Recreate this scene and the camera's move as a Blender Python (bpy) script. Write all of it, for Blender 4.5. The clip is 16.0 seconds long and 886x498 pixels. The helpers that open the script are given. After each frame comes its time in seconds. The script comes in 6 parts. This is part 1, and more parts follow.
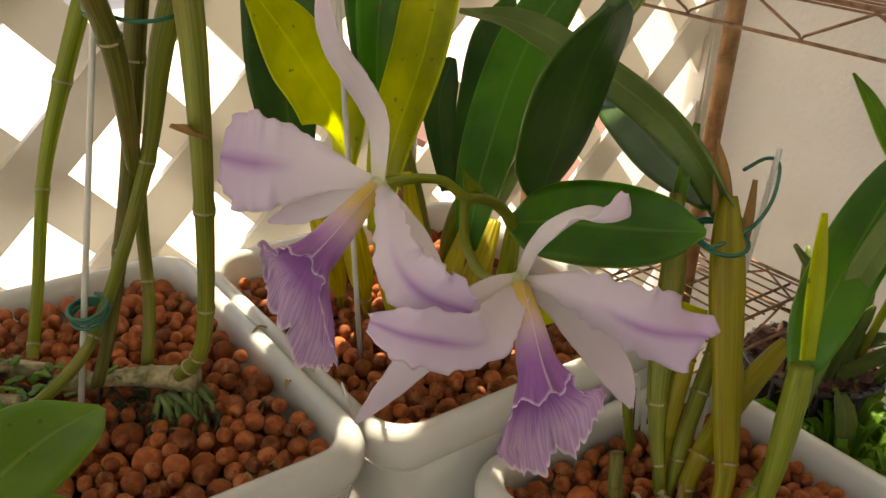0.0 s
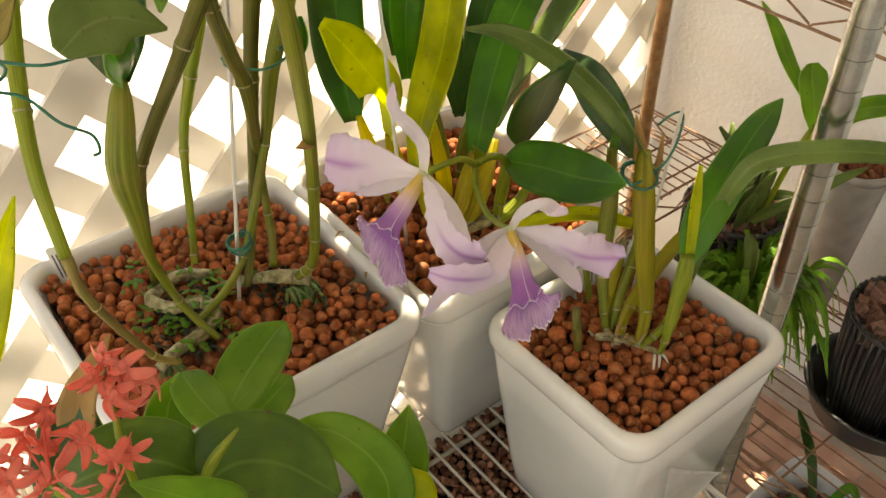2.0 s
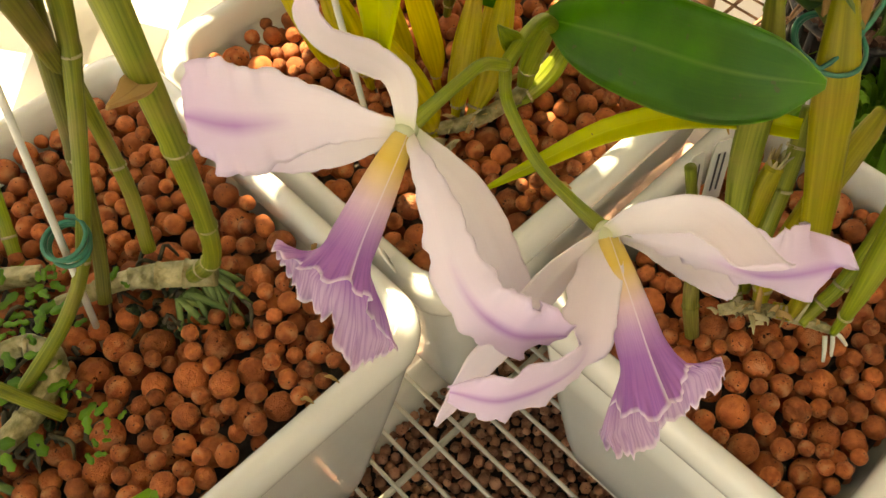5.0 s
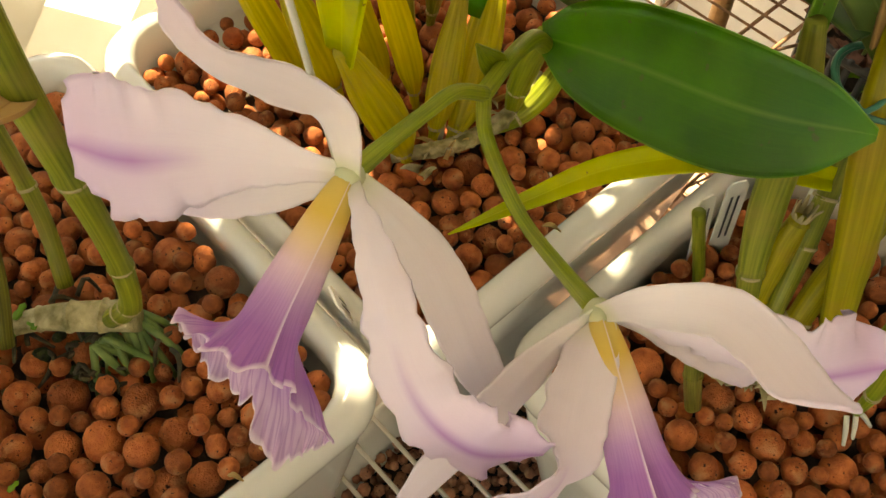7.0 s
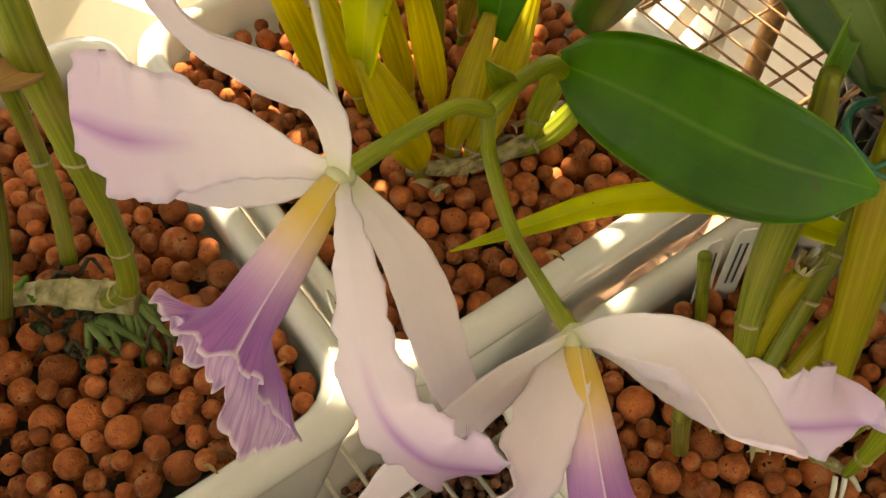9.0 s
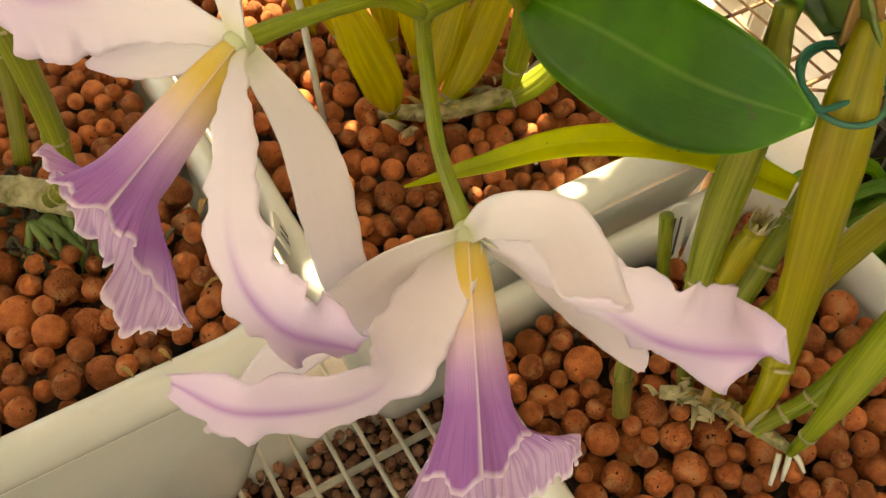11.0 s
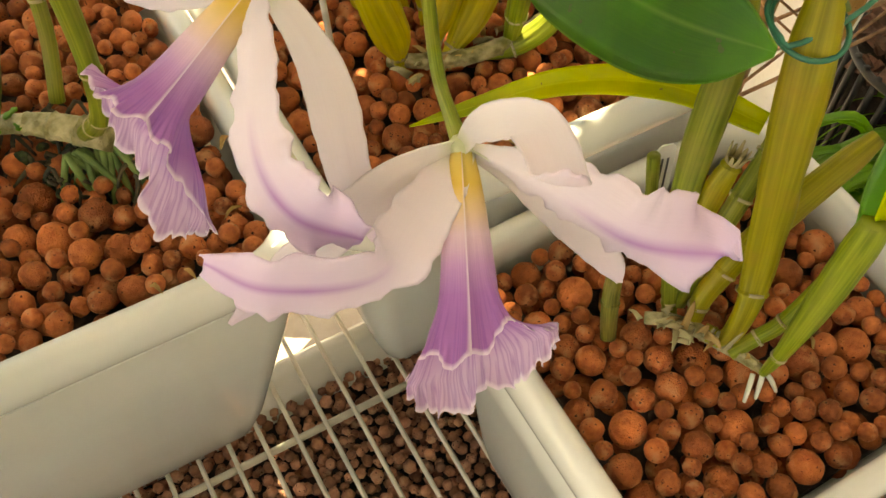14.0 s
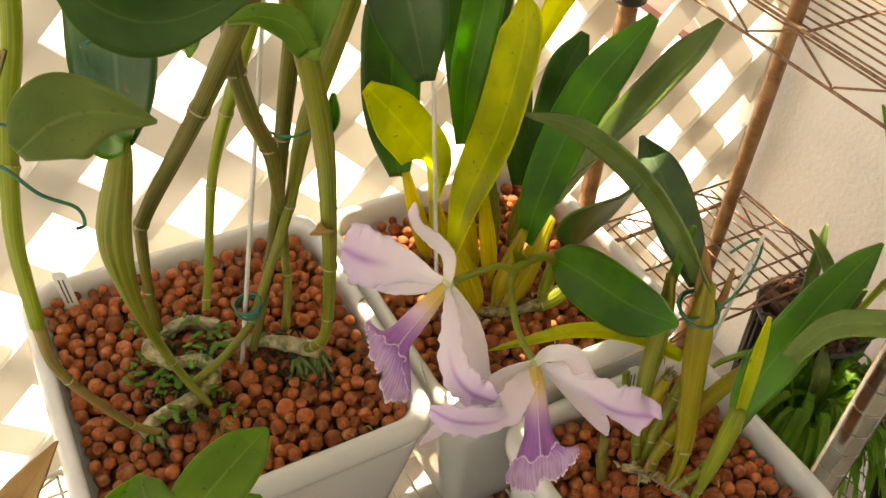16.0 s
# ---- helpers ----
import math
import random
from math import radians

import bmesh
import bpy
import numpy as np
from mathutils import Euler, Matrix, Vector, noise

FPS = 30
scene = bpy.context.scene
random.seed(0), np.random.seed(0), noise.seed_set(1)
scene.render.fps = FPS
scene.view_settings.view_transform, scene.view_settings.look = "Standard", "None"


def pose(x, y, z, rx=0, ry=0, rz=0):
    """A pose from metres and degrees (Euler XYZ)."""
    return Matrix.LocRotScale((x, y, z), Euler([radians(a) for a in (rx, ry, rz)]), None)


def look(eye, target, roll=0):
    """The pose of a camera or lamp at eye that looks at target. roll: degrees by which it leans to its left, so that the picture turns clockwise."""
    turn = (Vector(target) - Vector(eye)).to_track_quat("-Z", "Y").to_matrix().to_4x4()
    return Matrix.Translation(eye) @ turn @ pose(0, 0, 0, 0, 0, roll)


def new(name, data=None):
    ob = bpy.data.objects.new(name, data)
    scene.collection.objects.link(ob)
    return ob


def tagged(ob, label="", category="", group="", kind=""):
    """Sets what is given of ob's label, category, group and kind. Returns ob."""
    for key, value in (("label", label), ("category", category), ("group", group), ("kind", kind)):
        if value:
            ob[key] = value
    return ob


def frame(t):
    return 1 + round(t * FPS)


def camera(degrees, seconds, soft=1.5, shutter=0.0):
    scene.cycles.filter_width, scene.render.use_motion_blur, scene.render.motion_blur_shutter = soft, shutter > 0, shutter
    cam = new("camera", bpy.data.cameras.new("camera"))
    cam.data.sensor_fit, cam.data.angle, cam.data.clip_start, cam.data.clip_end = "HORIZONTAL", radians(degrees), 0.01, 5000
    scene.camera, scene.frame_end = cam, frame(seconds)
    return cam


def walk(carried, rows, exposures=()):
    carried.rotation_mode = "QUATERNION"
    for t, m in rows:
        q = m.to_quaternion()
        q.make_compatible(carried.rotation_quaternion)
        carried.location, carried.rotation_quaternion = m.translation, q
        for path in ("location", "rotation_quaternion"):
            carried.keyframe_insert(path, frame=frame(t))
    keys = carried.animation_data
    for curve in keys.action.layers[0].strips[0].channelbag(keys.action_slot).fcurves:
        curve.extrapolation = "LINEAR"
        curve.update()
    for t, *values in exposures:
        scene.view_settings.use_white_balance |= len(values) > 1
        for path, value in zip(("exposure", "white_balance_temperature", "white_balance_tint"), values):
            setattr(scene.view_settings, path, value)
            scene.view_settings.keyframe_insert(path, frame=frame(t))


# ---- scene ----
cam = camera(52.60, 16.0)
PATH = [
    (0, (-0.0098, 0.0055, 1.1980), (0.5440, 0.7168, 0.7653), 2.99),
    (0.5, (-0.0424, -0.0616, 1.2656), (0.4769, 0.6225, 0.7534), 1.52),
    (1, (-0.0717, -0.0860, 1.3443), (0.4513, 0.5878, 0.8224), 1.37),
    (1.5, (-0.0958, -0.1044, 1.3972), (0.4147, 0.5495, 0.8387), 0.51),
    (2, (-0.1258, -0.1160, 1.4285), (0.3461, 0.4879, 0.7861), -0.22),
    (2.5, (-0.1401, -0.0708, 1.4337), (0.3117, 0.4776, 0.7300), -3.76),
    (3, (-0.1042, -0.0308, 1.4382), (0.3217, 0.4971, 0.7034), -6.87),
    (3.5, (-0.0464, 0.0271, 1.3870), (0.3425, 0.5056, 0.5997), -7.85),
    (4, (0.0139, 0.0798, 1.3328), (0.3711, 0.5139, 0.5058), -7.41),
    (4.5, (0.0426, 0.1195, 1.2982), (0.3872, 0.5439, 0.4609), -7.00),
    (5, (0.0766, 0.1590, 1.2762), (0.4202, 0.5790, 0.4363), -5.25),
    (7.5, (0.1185, 0.1904, 1.2321), (0.4728, 0.6061, 0.3944), -1.00),
    (8, (0.1161, 0.1898, 1.2344), (0.4727, 0.6132, 0.4016), 0.20),
    (10.5, (0.1443, 0.1502, 1.2160), (0.4556, 0.6385, 0.4008), 2.00),
    (11, (0.1454, 0.1412, 1.2069), (0.4564, 0.6278, 0.3904), 2.76),
    (11.5, (0.1495, 0.1362, 1.1967), (0.4516, 0.6060, 0.3673), 2.97),
    (12, (0.1489, 0.1297, 1.1890), (0.4494, 0.5990, 0.3587), 2.77),
    (12.5, (0.1503, 0.1242, 1.1813), (0.4509, 0.5837, 0.3455), 3.08),
    (13, (0.1494, 0.1241, 1.1775), (0.4535, 0.5853, 0.3440), 3.35),
    (13.5, (0.1480, 0.1319, 1.1955), (0.4461, 0.5934, 0.3600), 3.17),
    (14, (0.1322, 0.1105, 1.2217), (0.4211, 0.5839, 0.3896), 2.27),
    (14.5, (0.0877, 0.0685, 1.2776), (0.3953, 0.5659, 0.4664), 2.77),
    (15, (0.0475, 0.0331, 1.3388), (0.3806, 0.5649, 0.5602), 3.49),
    (15.5, (0.0061, -0.0023, 1.3987), (0.3673, 0.5763, 0.6674), 4.27),
    (16, (-0.0247, -0.0335, 1.4568), (0.3588, 0.5960, 0.7810), 4.34),
]
EXPOSURES = [(0.0, 1.32, 8500, 6), (0.5, 1.36, 8500, 6), (1.5, 1.86, 8700, 5), (3.5, 1.85, 9100, 5), (4.0, 1.98, 9300, 4), (4.5, 2.25, 9700, 2), (5.0, 2.28, 10000, 1), (8.0, 2.02, 10500, 1), (10.5, 2.14, 10700, 0), (11.5, 2.50, 10900, -1), (12.5, 2.38, 11000, -2), (14.5, 2.42, 10000, 0), (15.0, 2.1, 9700, 2), (16.0, 1.95, 9100, 5)]
walk(cam, [(t, look(eye, target, roll)) for t, eye, target, roll in PATH], EXPOSURES)

# ---- world, sun and exposure ----
world = bpy.data.worlds.new("world")
scene.world = world
world.use_nodes = True
wn = world.node_tree
sky = wn.nodes.new("ShaderNodeTexSky")
sky.sky_type, sky.sun_disc = "NISHITA", False
SUN_ELEV, SUN_AZ = 61.0, 18.0          # degrees; azimuth from +y towards +x
sky.sun_elevation, sky.sun_rotation = radians(SUN_ELEV), radians(SUN_AZ)
wn.nodes["Background"].inputs["Strength"].default_value = 0.15
wn.links.new(sky.outputs["Color"], wn.nodes["Background"].inputs["Color"])
sun = new("sun", bpy.data.lights.new("sun", "SUN"))
sun.data.energy, sun.data.angle, sun.data.color = 5.0, radians(0.6), (1.0, 0.93, 0.82)
sd = Vector((math.sin(radians(SUN_AZ)) * math.cos(radians(SUN_ELEV)), math.cos(radians(SUN_AZ)) * math.cos(radians(SUN_ELEV)), math.sin(radians(SUN_ELEV))))
sun.matrix_world = look(sd * 6, (0, 0, 0))


# ---- materials ----
def material(name, color, rough=0.5, color2=None, scale=40.0, detail=4.0, bump=0.0, bump_scale=None, metal=0.0, spec=0.5, trans=0.0, trans_color=None, coat=0.0, island=0.0, objrand=0.0, spread=(0.35, 0.65)):
    m = bpy.data.materials.new(name)
    m.use_nodes = True
    nt = m.node_tree
    b = nt.nodes["Principled BSDF"]
    b.inputs["Roughness"].default_value, b.inputs["Metallic"].default_value = rough, metal
    b.inputs["Specular IOR Level"].default_value, b.inputs["Coat Weight"].default_value = spec, coat
    tc = nt.nodes.new("ShaderNodeTexCoord")
    n1 = nt.nodes.new("ShaderNodeTexNoise")
    n1.inputs["Scale"].default_value, n1.inputs["Detail"].default_value = scale, detail
    nt.links.new(tc.outputs["Object"], n1.inputs["Vector"])
    ramp = nt.nodes.new("ShaderNodeValToRGB")
    ramp.color_ramp.elements[0].position, ramp.color_ramp.elements[1].position = spread
    ramp.color_ramp.elements[0].color = (*color, 1)
    ramp.color_ramp.elements[1].color = (*(color2 or color), 1)
    nt.links.new(n1.outputs["Fac"], ramp.inputs["Fac"])
    out = ramp.outputs["Color"]
    if island or objrand:
        src = nt.nodes.new("ShaderNodeNewGeometry").outputs["Random Per Island"] if island else nt.nodes.new("ShaderNodeObjectInfo").outputs["Random"]
        mr = nt.nodes.new("ShaderNodeMapRange")
        amount = island or objrand
        mr.inputs["To Min"].default_value, mr.inputs["To Max"].default_value = 1 - amount, 1 + amount
        hs = nt.nodes.new("ShaderNodeHueSaturation")
        nt.links.new(src, mr.inputs["Value"])
        nt.links.new(mr.outputs["Result"], hs.inputs["Value"])
        nt.links.new(out, hs.inputs["Color"])
        out = hs.outputs["Color"]
    nt.links.new(out, b.inputs["Base Color"])
    if bump:
        n2 = nt.nodes.new("ShaderNodeTexNoise")
        n2.inputs["Scale"].default_value, n2.inputs["Detail"].default_value = bump_scale or scale * 4, 6
        nt.links.new(tc.outputs["Object"], n2.inputs["Vector"])
        bp = nt.nodes.new("ShaderNodeBump")
        bp.inputs["Strength"].default_value, bp.inputs["Distance"].default_value = bump, 0.002
        nt.links.new(n2.outputs["Fac"], bp.inputs["Height"])
        nt.links.new(bp.outputs["Normal"], b.inputs["Normal"])
    if trans:
        tr = nt.nodes.new("ShaderNodeBsdfTranslucent")
        if trans_color:
            tr.inputs["Color"].default_value = (*trans_color, 1)
        else:
            nt.links.new(out, tr.inputs["Color"])
        mx = nt.nodes.new("ShaderNodeMixShader")
        mx.inputs["Fac"].default_value = trans
        nt.links.new(b.outputs["BSDF"], mx.inputs[1])
        nt.links.new(tr.outputs["BSDF"], mx.inputs[2])
        nt.links.new(mx.outputs["Shader"], nt.nodes["Material Output"].inputs["Surface"])
    return m


def uv_material(name, build, rough=0.5, trans=0.3, bump=0.15, bump_scale=900.0, gain=1.0, spec=0.4):
    """A thin translucent tissue whose colour depends on its own length (U, 0 to 1) and breadth (V, 0 to 1)."""
    m = bpy.data.materials.new(name)
    m.use_nodes = True
    nt = m.node_tree
    b = nt.nodes["Principled BSDF"]
    b.inputs["Roughness"].default_value, b.inputs["Specular IOR Level"].default_value = rough, spec
    uv = nt.nodes.new("ShaderNodeUVMap")
    sep = nt.nodes.new("ShaderNodeSeparateXYZ")
    nt.links.new(uv.outputs["UV"], sep.inputs["Vector"])
    tc = nt.nodes.new("ShaderNodeTexCoord")
    color, height = build(nt, sep.outputs["X"], sep.outputs["Y"], tc.outputs["Object"], uv.outputs["UV"])
    nt.links.new(color, b.inputs["Base Color"])
    bp = nt.nodes.new("ShaderNodeBump")
    bp.inputs["Strength"].default_value, bp.inputs["Distance"].default_value = bump, 0.0015
    if height is None:
        n = nt.nodes.new("ShaderNodeTexNoise")
        n.inputs["Scale"].default_value = bump_scale
        nt.links.new(tc.outputs["Object"], n.inputs["Vector"])
        height = n.outputs["Fac"]
    nt.links.new(height, bp.inputs["Height"])
    nt.links.new(bp.outputs["Normal"], b.inputs["Normal"])
    tr = nt.nodes.new("ShaderNodeBsdfTranslucent")
    hs = nt.nodes.new("ShaderNodeHueSaturation")
    hs.inputs["Value"].default_value = gain
    nt.links.new(color, hs.inputs["Color"])
    nt.links.new(hs.outputs["Color"], tr.inputs["Color"])
    mx = nt.nodes.new("ShaderNodeMixShader")
    mx.inputs["Fac"].default_value = trans
    nt.links.new(b.outputs["BSDF"], mx.inputs[1])
    nt.links.new(tr.outputs["BSDF"], mx.inputs[2])
    nt.links.new(mx.outputs["Shader"], nt.nodes["Material Output"].inputs["Surface"])
    return m


def ramp_node(nt, fac, stops):
    r = nt.nodes.new("ShaderNodeValToRGB")
    els = r.color_ramp.elements
    while len(els) < len(stops):
        els.new(0.5)
    for e, (p, c) in zip(els, stops):
        e.position, e.color = p, (*c, 1)
    nt.links.new(fac, r.inputs["Fac"])
    return r.outputs["Color"]


def maths(nt, op, a, b=None, clamp=False):
    n = nt.nodes.new("ShaderNodeMath")
    n.operation, n.use_clamp = op, clamp
    for i, v in enumerate((a, b)):
        if v is None:
            continue
        if isinstance(v, (int, float)):
            n.inputs[i].default_value = v
        else:
            nt.links.new(v, n.inputs[i])
    return n.outputs[0]


def mix_color(nt, fac, a, b, blend="MIX"):
    n = nt.nodes.new("ShaderNodeMix")
    n.data_type, n.blend_type = "RGBA", blend
    if isinstance(fac, (int, float)):
        n.inputs[0].default_value = fac
    else:
        nt.links.new(fac, n.inputs[0])
    for i, v in ((6, a), (7, b)):
        if isinstance(v, tuple):
            n.inputs[i].default_value = (*v, 1)
        else:
            nt.links.new(v, n.inputs[i])
    return n.outputs[2]


def stretched_noise(nt, uv, sx, sy, detail=3):
    mp = nt.nodes.new("ShaderNodeMapping")
    mp.inputs["Scale"].default_value = (sx, sy, 1)
    nt.links.new(uv, mp.inputs["Vector"])
    n = nt.nodes.new("ShaderNodeTexNoise")
    n.inputs["Scale"].default_value, n.inputs["Detail"].default_value = 1, detail
    nt.links.new(mp.outputs["Vector"], n.inputs["Vector"])
    return n.outputs["Fac"]


def stripe(nt, v, width):
    """1 on the midline (V = 0.5), falling to 0 at that half width."""
    d = maths(nt, "ABSOLUTE", maths(nt, "SUBTRACT", v, 0.5))
    return maths(nt, "SUBTRACT", 1.0, maths(nt, "DIVIDE", d, width), clamp=True)


def petal_look(nt, u, v, ob, uv):
    base = ramp_node(nt, u, [(0.0, (0.70, 0.70, 0.52)), (0.10, (0.80, 0.75, 0.80)), (0.55, (0.78, 0.70, 0.80)), (1.0, (0.73, 0.60, 0.78))])
    veins = stretched_noise(nt, uv, 5, 46)
    base = mix_color(nt, maths(nt, "MULTIPLY", maths(nt, "SUBTRACT", veins, 0.48, True), 0.5), base, (0.68, 0.54, 0.72))
    along = ramp_node(nt, u, [(0.40, (0, 0, 0)), (0.66, (1, 1, 1)), (1.0, (0.85, 0.85, 0.85))])
    f = maths(nt, "MULTIPLY", maths(nt, "POWER", stripe(nt, v, 0.13), 1.2), maths(nt, "MULTIPLY", along, 0.72))
    soft = maths(nt, "MULTIPLY", maths(nt, "MULTIPLY", stripe(nt, v, 0.5), along), 0.22)
    base = mix_color(nt, soft, base, (0.56, 0.34, 0.64))
    return mix_color(nt, f, base, (0.40, 0.14, 0.50)), maths(nt, "MULTIPLY", veins, 1.0)


def sepal_look(nt, u, v, ob, uv):
    base = ramp_node(nt, u, [(0.0, (0.64, 0.68, 0.44)), (0.12, (0.81, 0.77, 0.77)), (0.7, (0.79, 0.73, 0.79)), (1.0, (0.76, 0.66, 0.77))])
    veins = stretched_noise(nt, uv, 3, 30)
    return mix_color(nt, maths(nt, "MULTIPLY", maths(nt, "SUBTRACT", veins, 0.45, True), 0.5), base, (0.68, 0.58, 0.68)), veins


def lip_look(nt, u, v, ob, uv):
    base = ramp_node(nt, u, [(0.0, (0.66, 0.52, 0.16)), (0.14, (0.68, 0.48, 0.10)), (0.23, (0.72, 0.54, 0.32)), (0.32, (0.70, 0.52, 0.60)), (0.43, (0.50, 0.29, 0.54)), (0.53, (0.36, 0.15, 0.43)), (0.66, (0.33, 0.13, 0.40)), (0.74, (0.45, 0.27, 0.50)), (0.82, (0.52, 0.36, 0.55)), (1.0, (0.54, 0.38, 0.57))])
    veins = stretched_noise(nt, uv, 2.2, 70, 2.5)
    thin = maths(nt, "ABSOLUTE", maths(nt, "SUBTRACT", veins, 0.5))
    f = maths(nt, "SUBTRACT", 1.0, maths(nt, "MULTIPLY", thin, 13.0), True)
    gate = ramp_node(nt, u, [(0.25, (0.0, 0.0, 0.0)), (0.5, (0.25, 0.25, 0.25)), (0.75, (0.55, 0.55, 0.55)), (1.0, (0.35, 0.35, 0.35))])
    col = mix_color(nt, maths(nt, "MULTIPLY", f, gate), base, (0.20, 0.06, 0.32))
    second = nt.nodes.new("ShaderNodeUVMap")
    second.uv_map = "rim"
    sp = nt.nodes.new("ShaderNodeSeparateXYZ")
    nt.links.new(second.outputs["UV"], sp.inputs["Vector"])
    pale = ramp_node(nt, sp.outputs["X"], [(0.965, (0, 0, 0)), (0.99, (0.75, 0.75, 0.75))])
    return mix_color(nt, pale, col, (0.80, 0.72, 0.80)), veins


def leaf_look(dark, light, rib, speck=0.0):
    def build(nt, u, v, ob, uv):
        n = nt.nodes.new("ShaderNodeTexNoise")
        n.inputs["Scale"].default_value, n.inputs["Detail"].default_value = 22, 5
        nt.links.new(ob, n.inputs["Vector"])
        base = ramp_node(nt, n.outputs["Fac"], [(0.40, dark), (0.62, light)])
        fine = stretched_noise(nt, uv, 3, 45)
        base = mix_color(nt, maths(nt, "MULTIPLY", maths(nt, "SUBTRACT", fine, 0.45, True), 0.7), base, light)
        base = mix_color(nt, maths(nt, "MULTIPLY", stripe(nt, v, 0.035), 0.55), base, rib)
        base = mix_color(nt, maths(nt, "MULTIPLY", maths(nt, "GREATER_THAN", maths(nt, "ABSOLUTE", maths(nt, "SUBTRACT", v, 0.5)), 0.485), 0.6), base, rib)
        sp = nt.nodes.new("ShaderNodeTexNoise")
        sp.inputs["Scale"].default_value, sp.inputs["Detail"].default_value = 160, 2
        nt.links.new(ob, sp.inputs["Vector"])
        base = mix_color(nt, maths(nt, "MULTIPLY", maths(nt, "GREATER_THAN", sp.outputs["Fac"], 0.70), 0.45 + speck), base, (0.10, 0.08, 0.03))
        return base, fine
    return build


M_PETAL = uv_material("petal_tissue", petal_look, 0.5, 0.40, 0.10)
M_SEPAL = uv_material("sepal_tissue", sepal_look, 0.5, 0.40, 0.08)
M_LIP = uv_material("lip_tissue", lip_look, 0.5, 0.30, 0.06)
M_LEAF = uv_material("leaf", leaf_look((0.032, 0.115, 0.005), (0.062, 0.175, 0.008), (0.14, 0.25, 0.04)), 0.30, 0.40, 0.3, gain=4.4, spec=0.5)
M_LEAF_DARK = uv_material("leaf_dark", leaf_look((0.022, 0.070, 0.010), (0.040, 0.105, 0.016), (0.08, 0.15, 0.03)), 0.32, 0.34, 0.3, gain=3.8, spec=0.5)
M_LEAF_YELLOW = uv_material("leaf_yellow", leaf_look((0.17, 0.19, 0.012), (0.26, 0.27, 0.020), (0.30, 0.32, 0.04), 0.3), 0.42, 0.6, 0.12, gain=4.2, spec=0.3)
M_LEAF_GREY = uv_material("leaf_grey", leaf_look((0.085, 0.140, 0.026), (0.135, 0.200, 0.045), (0.20, 0.26, 0.08)), 0.40, 0.25, 0.3, gain=2.5, spec=0.4)
M_LEAF_YOUNG = uv_material("leaf_young", leaf_look((0.085, 0.19, 0.018), (0.13, 0.25, 0.030), (0.20, 0.32, 0.06), 0.2), 0.42, 0.4, 0.12, gain=2.4, spec=0.35)
M_LEAF_DRY = uv_material("leaf_dry", leaf_look((0.44, 0.27, 0.10), (0.56, 0.39, 0.17), (0.36, 0.20, 0.08), 0.3), 0.7, 0.45, 0.3)
M_FERN = uv_material("fern", leaf_look((0.09, 0.215, 0.013), (0.155, 0.30, 0.024), (0.20, 0.36, 0.05)), 0.45, 0.45, 0.1, gain=2.4)
M_LEAF_FRONT = uv_material("leaf_front", leaf_look((0.105, 0.205, 0.018), (0.165, 0.28, 0.03), (0.24, 0.36, 0.07), 0.2), 0.36, 0.50, 0.3, gain=2.6, spec=0.4)
M_LEAF_BIG = uv_material("leaf_olive", leaf_look((0.060, 0.125, 0.012), (0.115, 0.200, 0.022), (0.17, 0.26, 0.05), 0.2), 0.36, 0.42, 0.4, gain=2.6, spec=0.45)
M_SEEDLING = uv_material("fern_seedling", leaf_look((0.075, 0.19, 0.014), (0.13, 0.26, 0.022), (0.18, 0.30, 0.04)), 0.5, 0.45, 0.1, gain=2.4)
M_RED = uv_material("red_petal", leaf_look((0.82, 0.19, 0.13), (0.90, 0.33, 0.26), (0.88, 0.50, 0.42)), 0.5, 0.5, 0.1)


def cane_look(dark, light, dry):
    def build(nt, u, v, ob, uv):
        fine = stretched_noise(nt, uv, 2.5, 26, 4)
        base = ramp_node(nt, fine, [(0.33, dark), (0.66, light)])
        n = nt.nodes.new("ShaderNodeTexNoise")
        n.inputs["Scale"].default_value, n.inputs["Detail"].default_value = 45, 5
        nt.links.new(ob, n.inputs["Vector"])
        base = mix_color(nt, maths(nt, "MULTIPLY", maths(nt, "SUBTRACT", n.outputs["Fac"], 0.5, True), 2.2), base, dry)
        return base, fine
    return build


M_CANE = uv_material("cane_green", cane_look((0.115, 0.145, 0.012), (0.26, 0.285, 0.034), (0.28, 0.21, 0.06)), 0.42, 0.25, 0.3, gain=1.8)
M_CANE_OLD = uv_material("cane_olive", cane_look((0.075, 0.078, 0.010), (0.19, 0.185, 0.03), (0.25, 0.16, 0.06)), 0.45, 0.2, 0.4, gain=1.6)
M_CANE_FRESH = uv_material("cane_fresh", cane_look((0.15, 0.205, 0.015), (0.29, 0.335, 0.036), (0.30, 0.27, 0.06)), 0.38, 0.35, 0.2, gain=2.0)
M_CANE_YELLOW = uv_material("cane_yellow", cane_look((0.30, 0.27, 0.015), (0.44, 0.39, 0.03), (0.34, 0.25, 0.05)), 0.42, 0.45, 0.4, gain=2.2)
M_CANE_GOLD = uv_material("cane_gold", cane_look((0.23, 0.215, 0.012), (0.36, 0.32, 0.024), (0.34, 0.20, 0.035)), 0.40, 0.40, 0.3, gain=2.0)
M_CANE_BROWN = uv_material("cane_brown", cane_look((0.15, 0.12, 0.022), (0.27, 0.215, 0.055), (0.20, 0.11, 0.045)), 0.55, 0.08, 0.4)
M_SHEATH = material("sheath_skin", (0.42, 0.36, 0.19), 0.6, (0.56, 0.50, 0.31), 90, bump=0.2, trans=0.3)
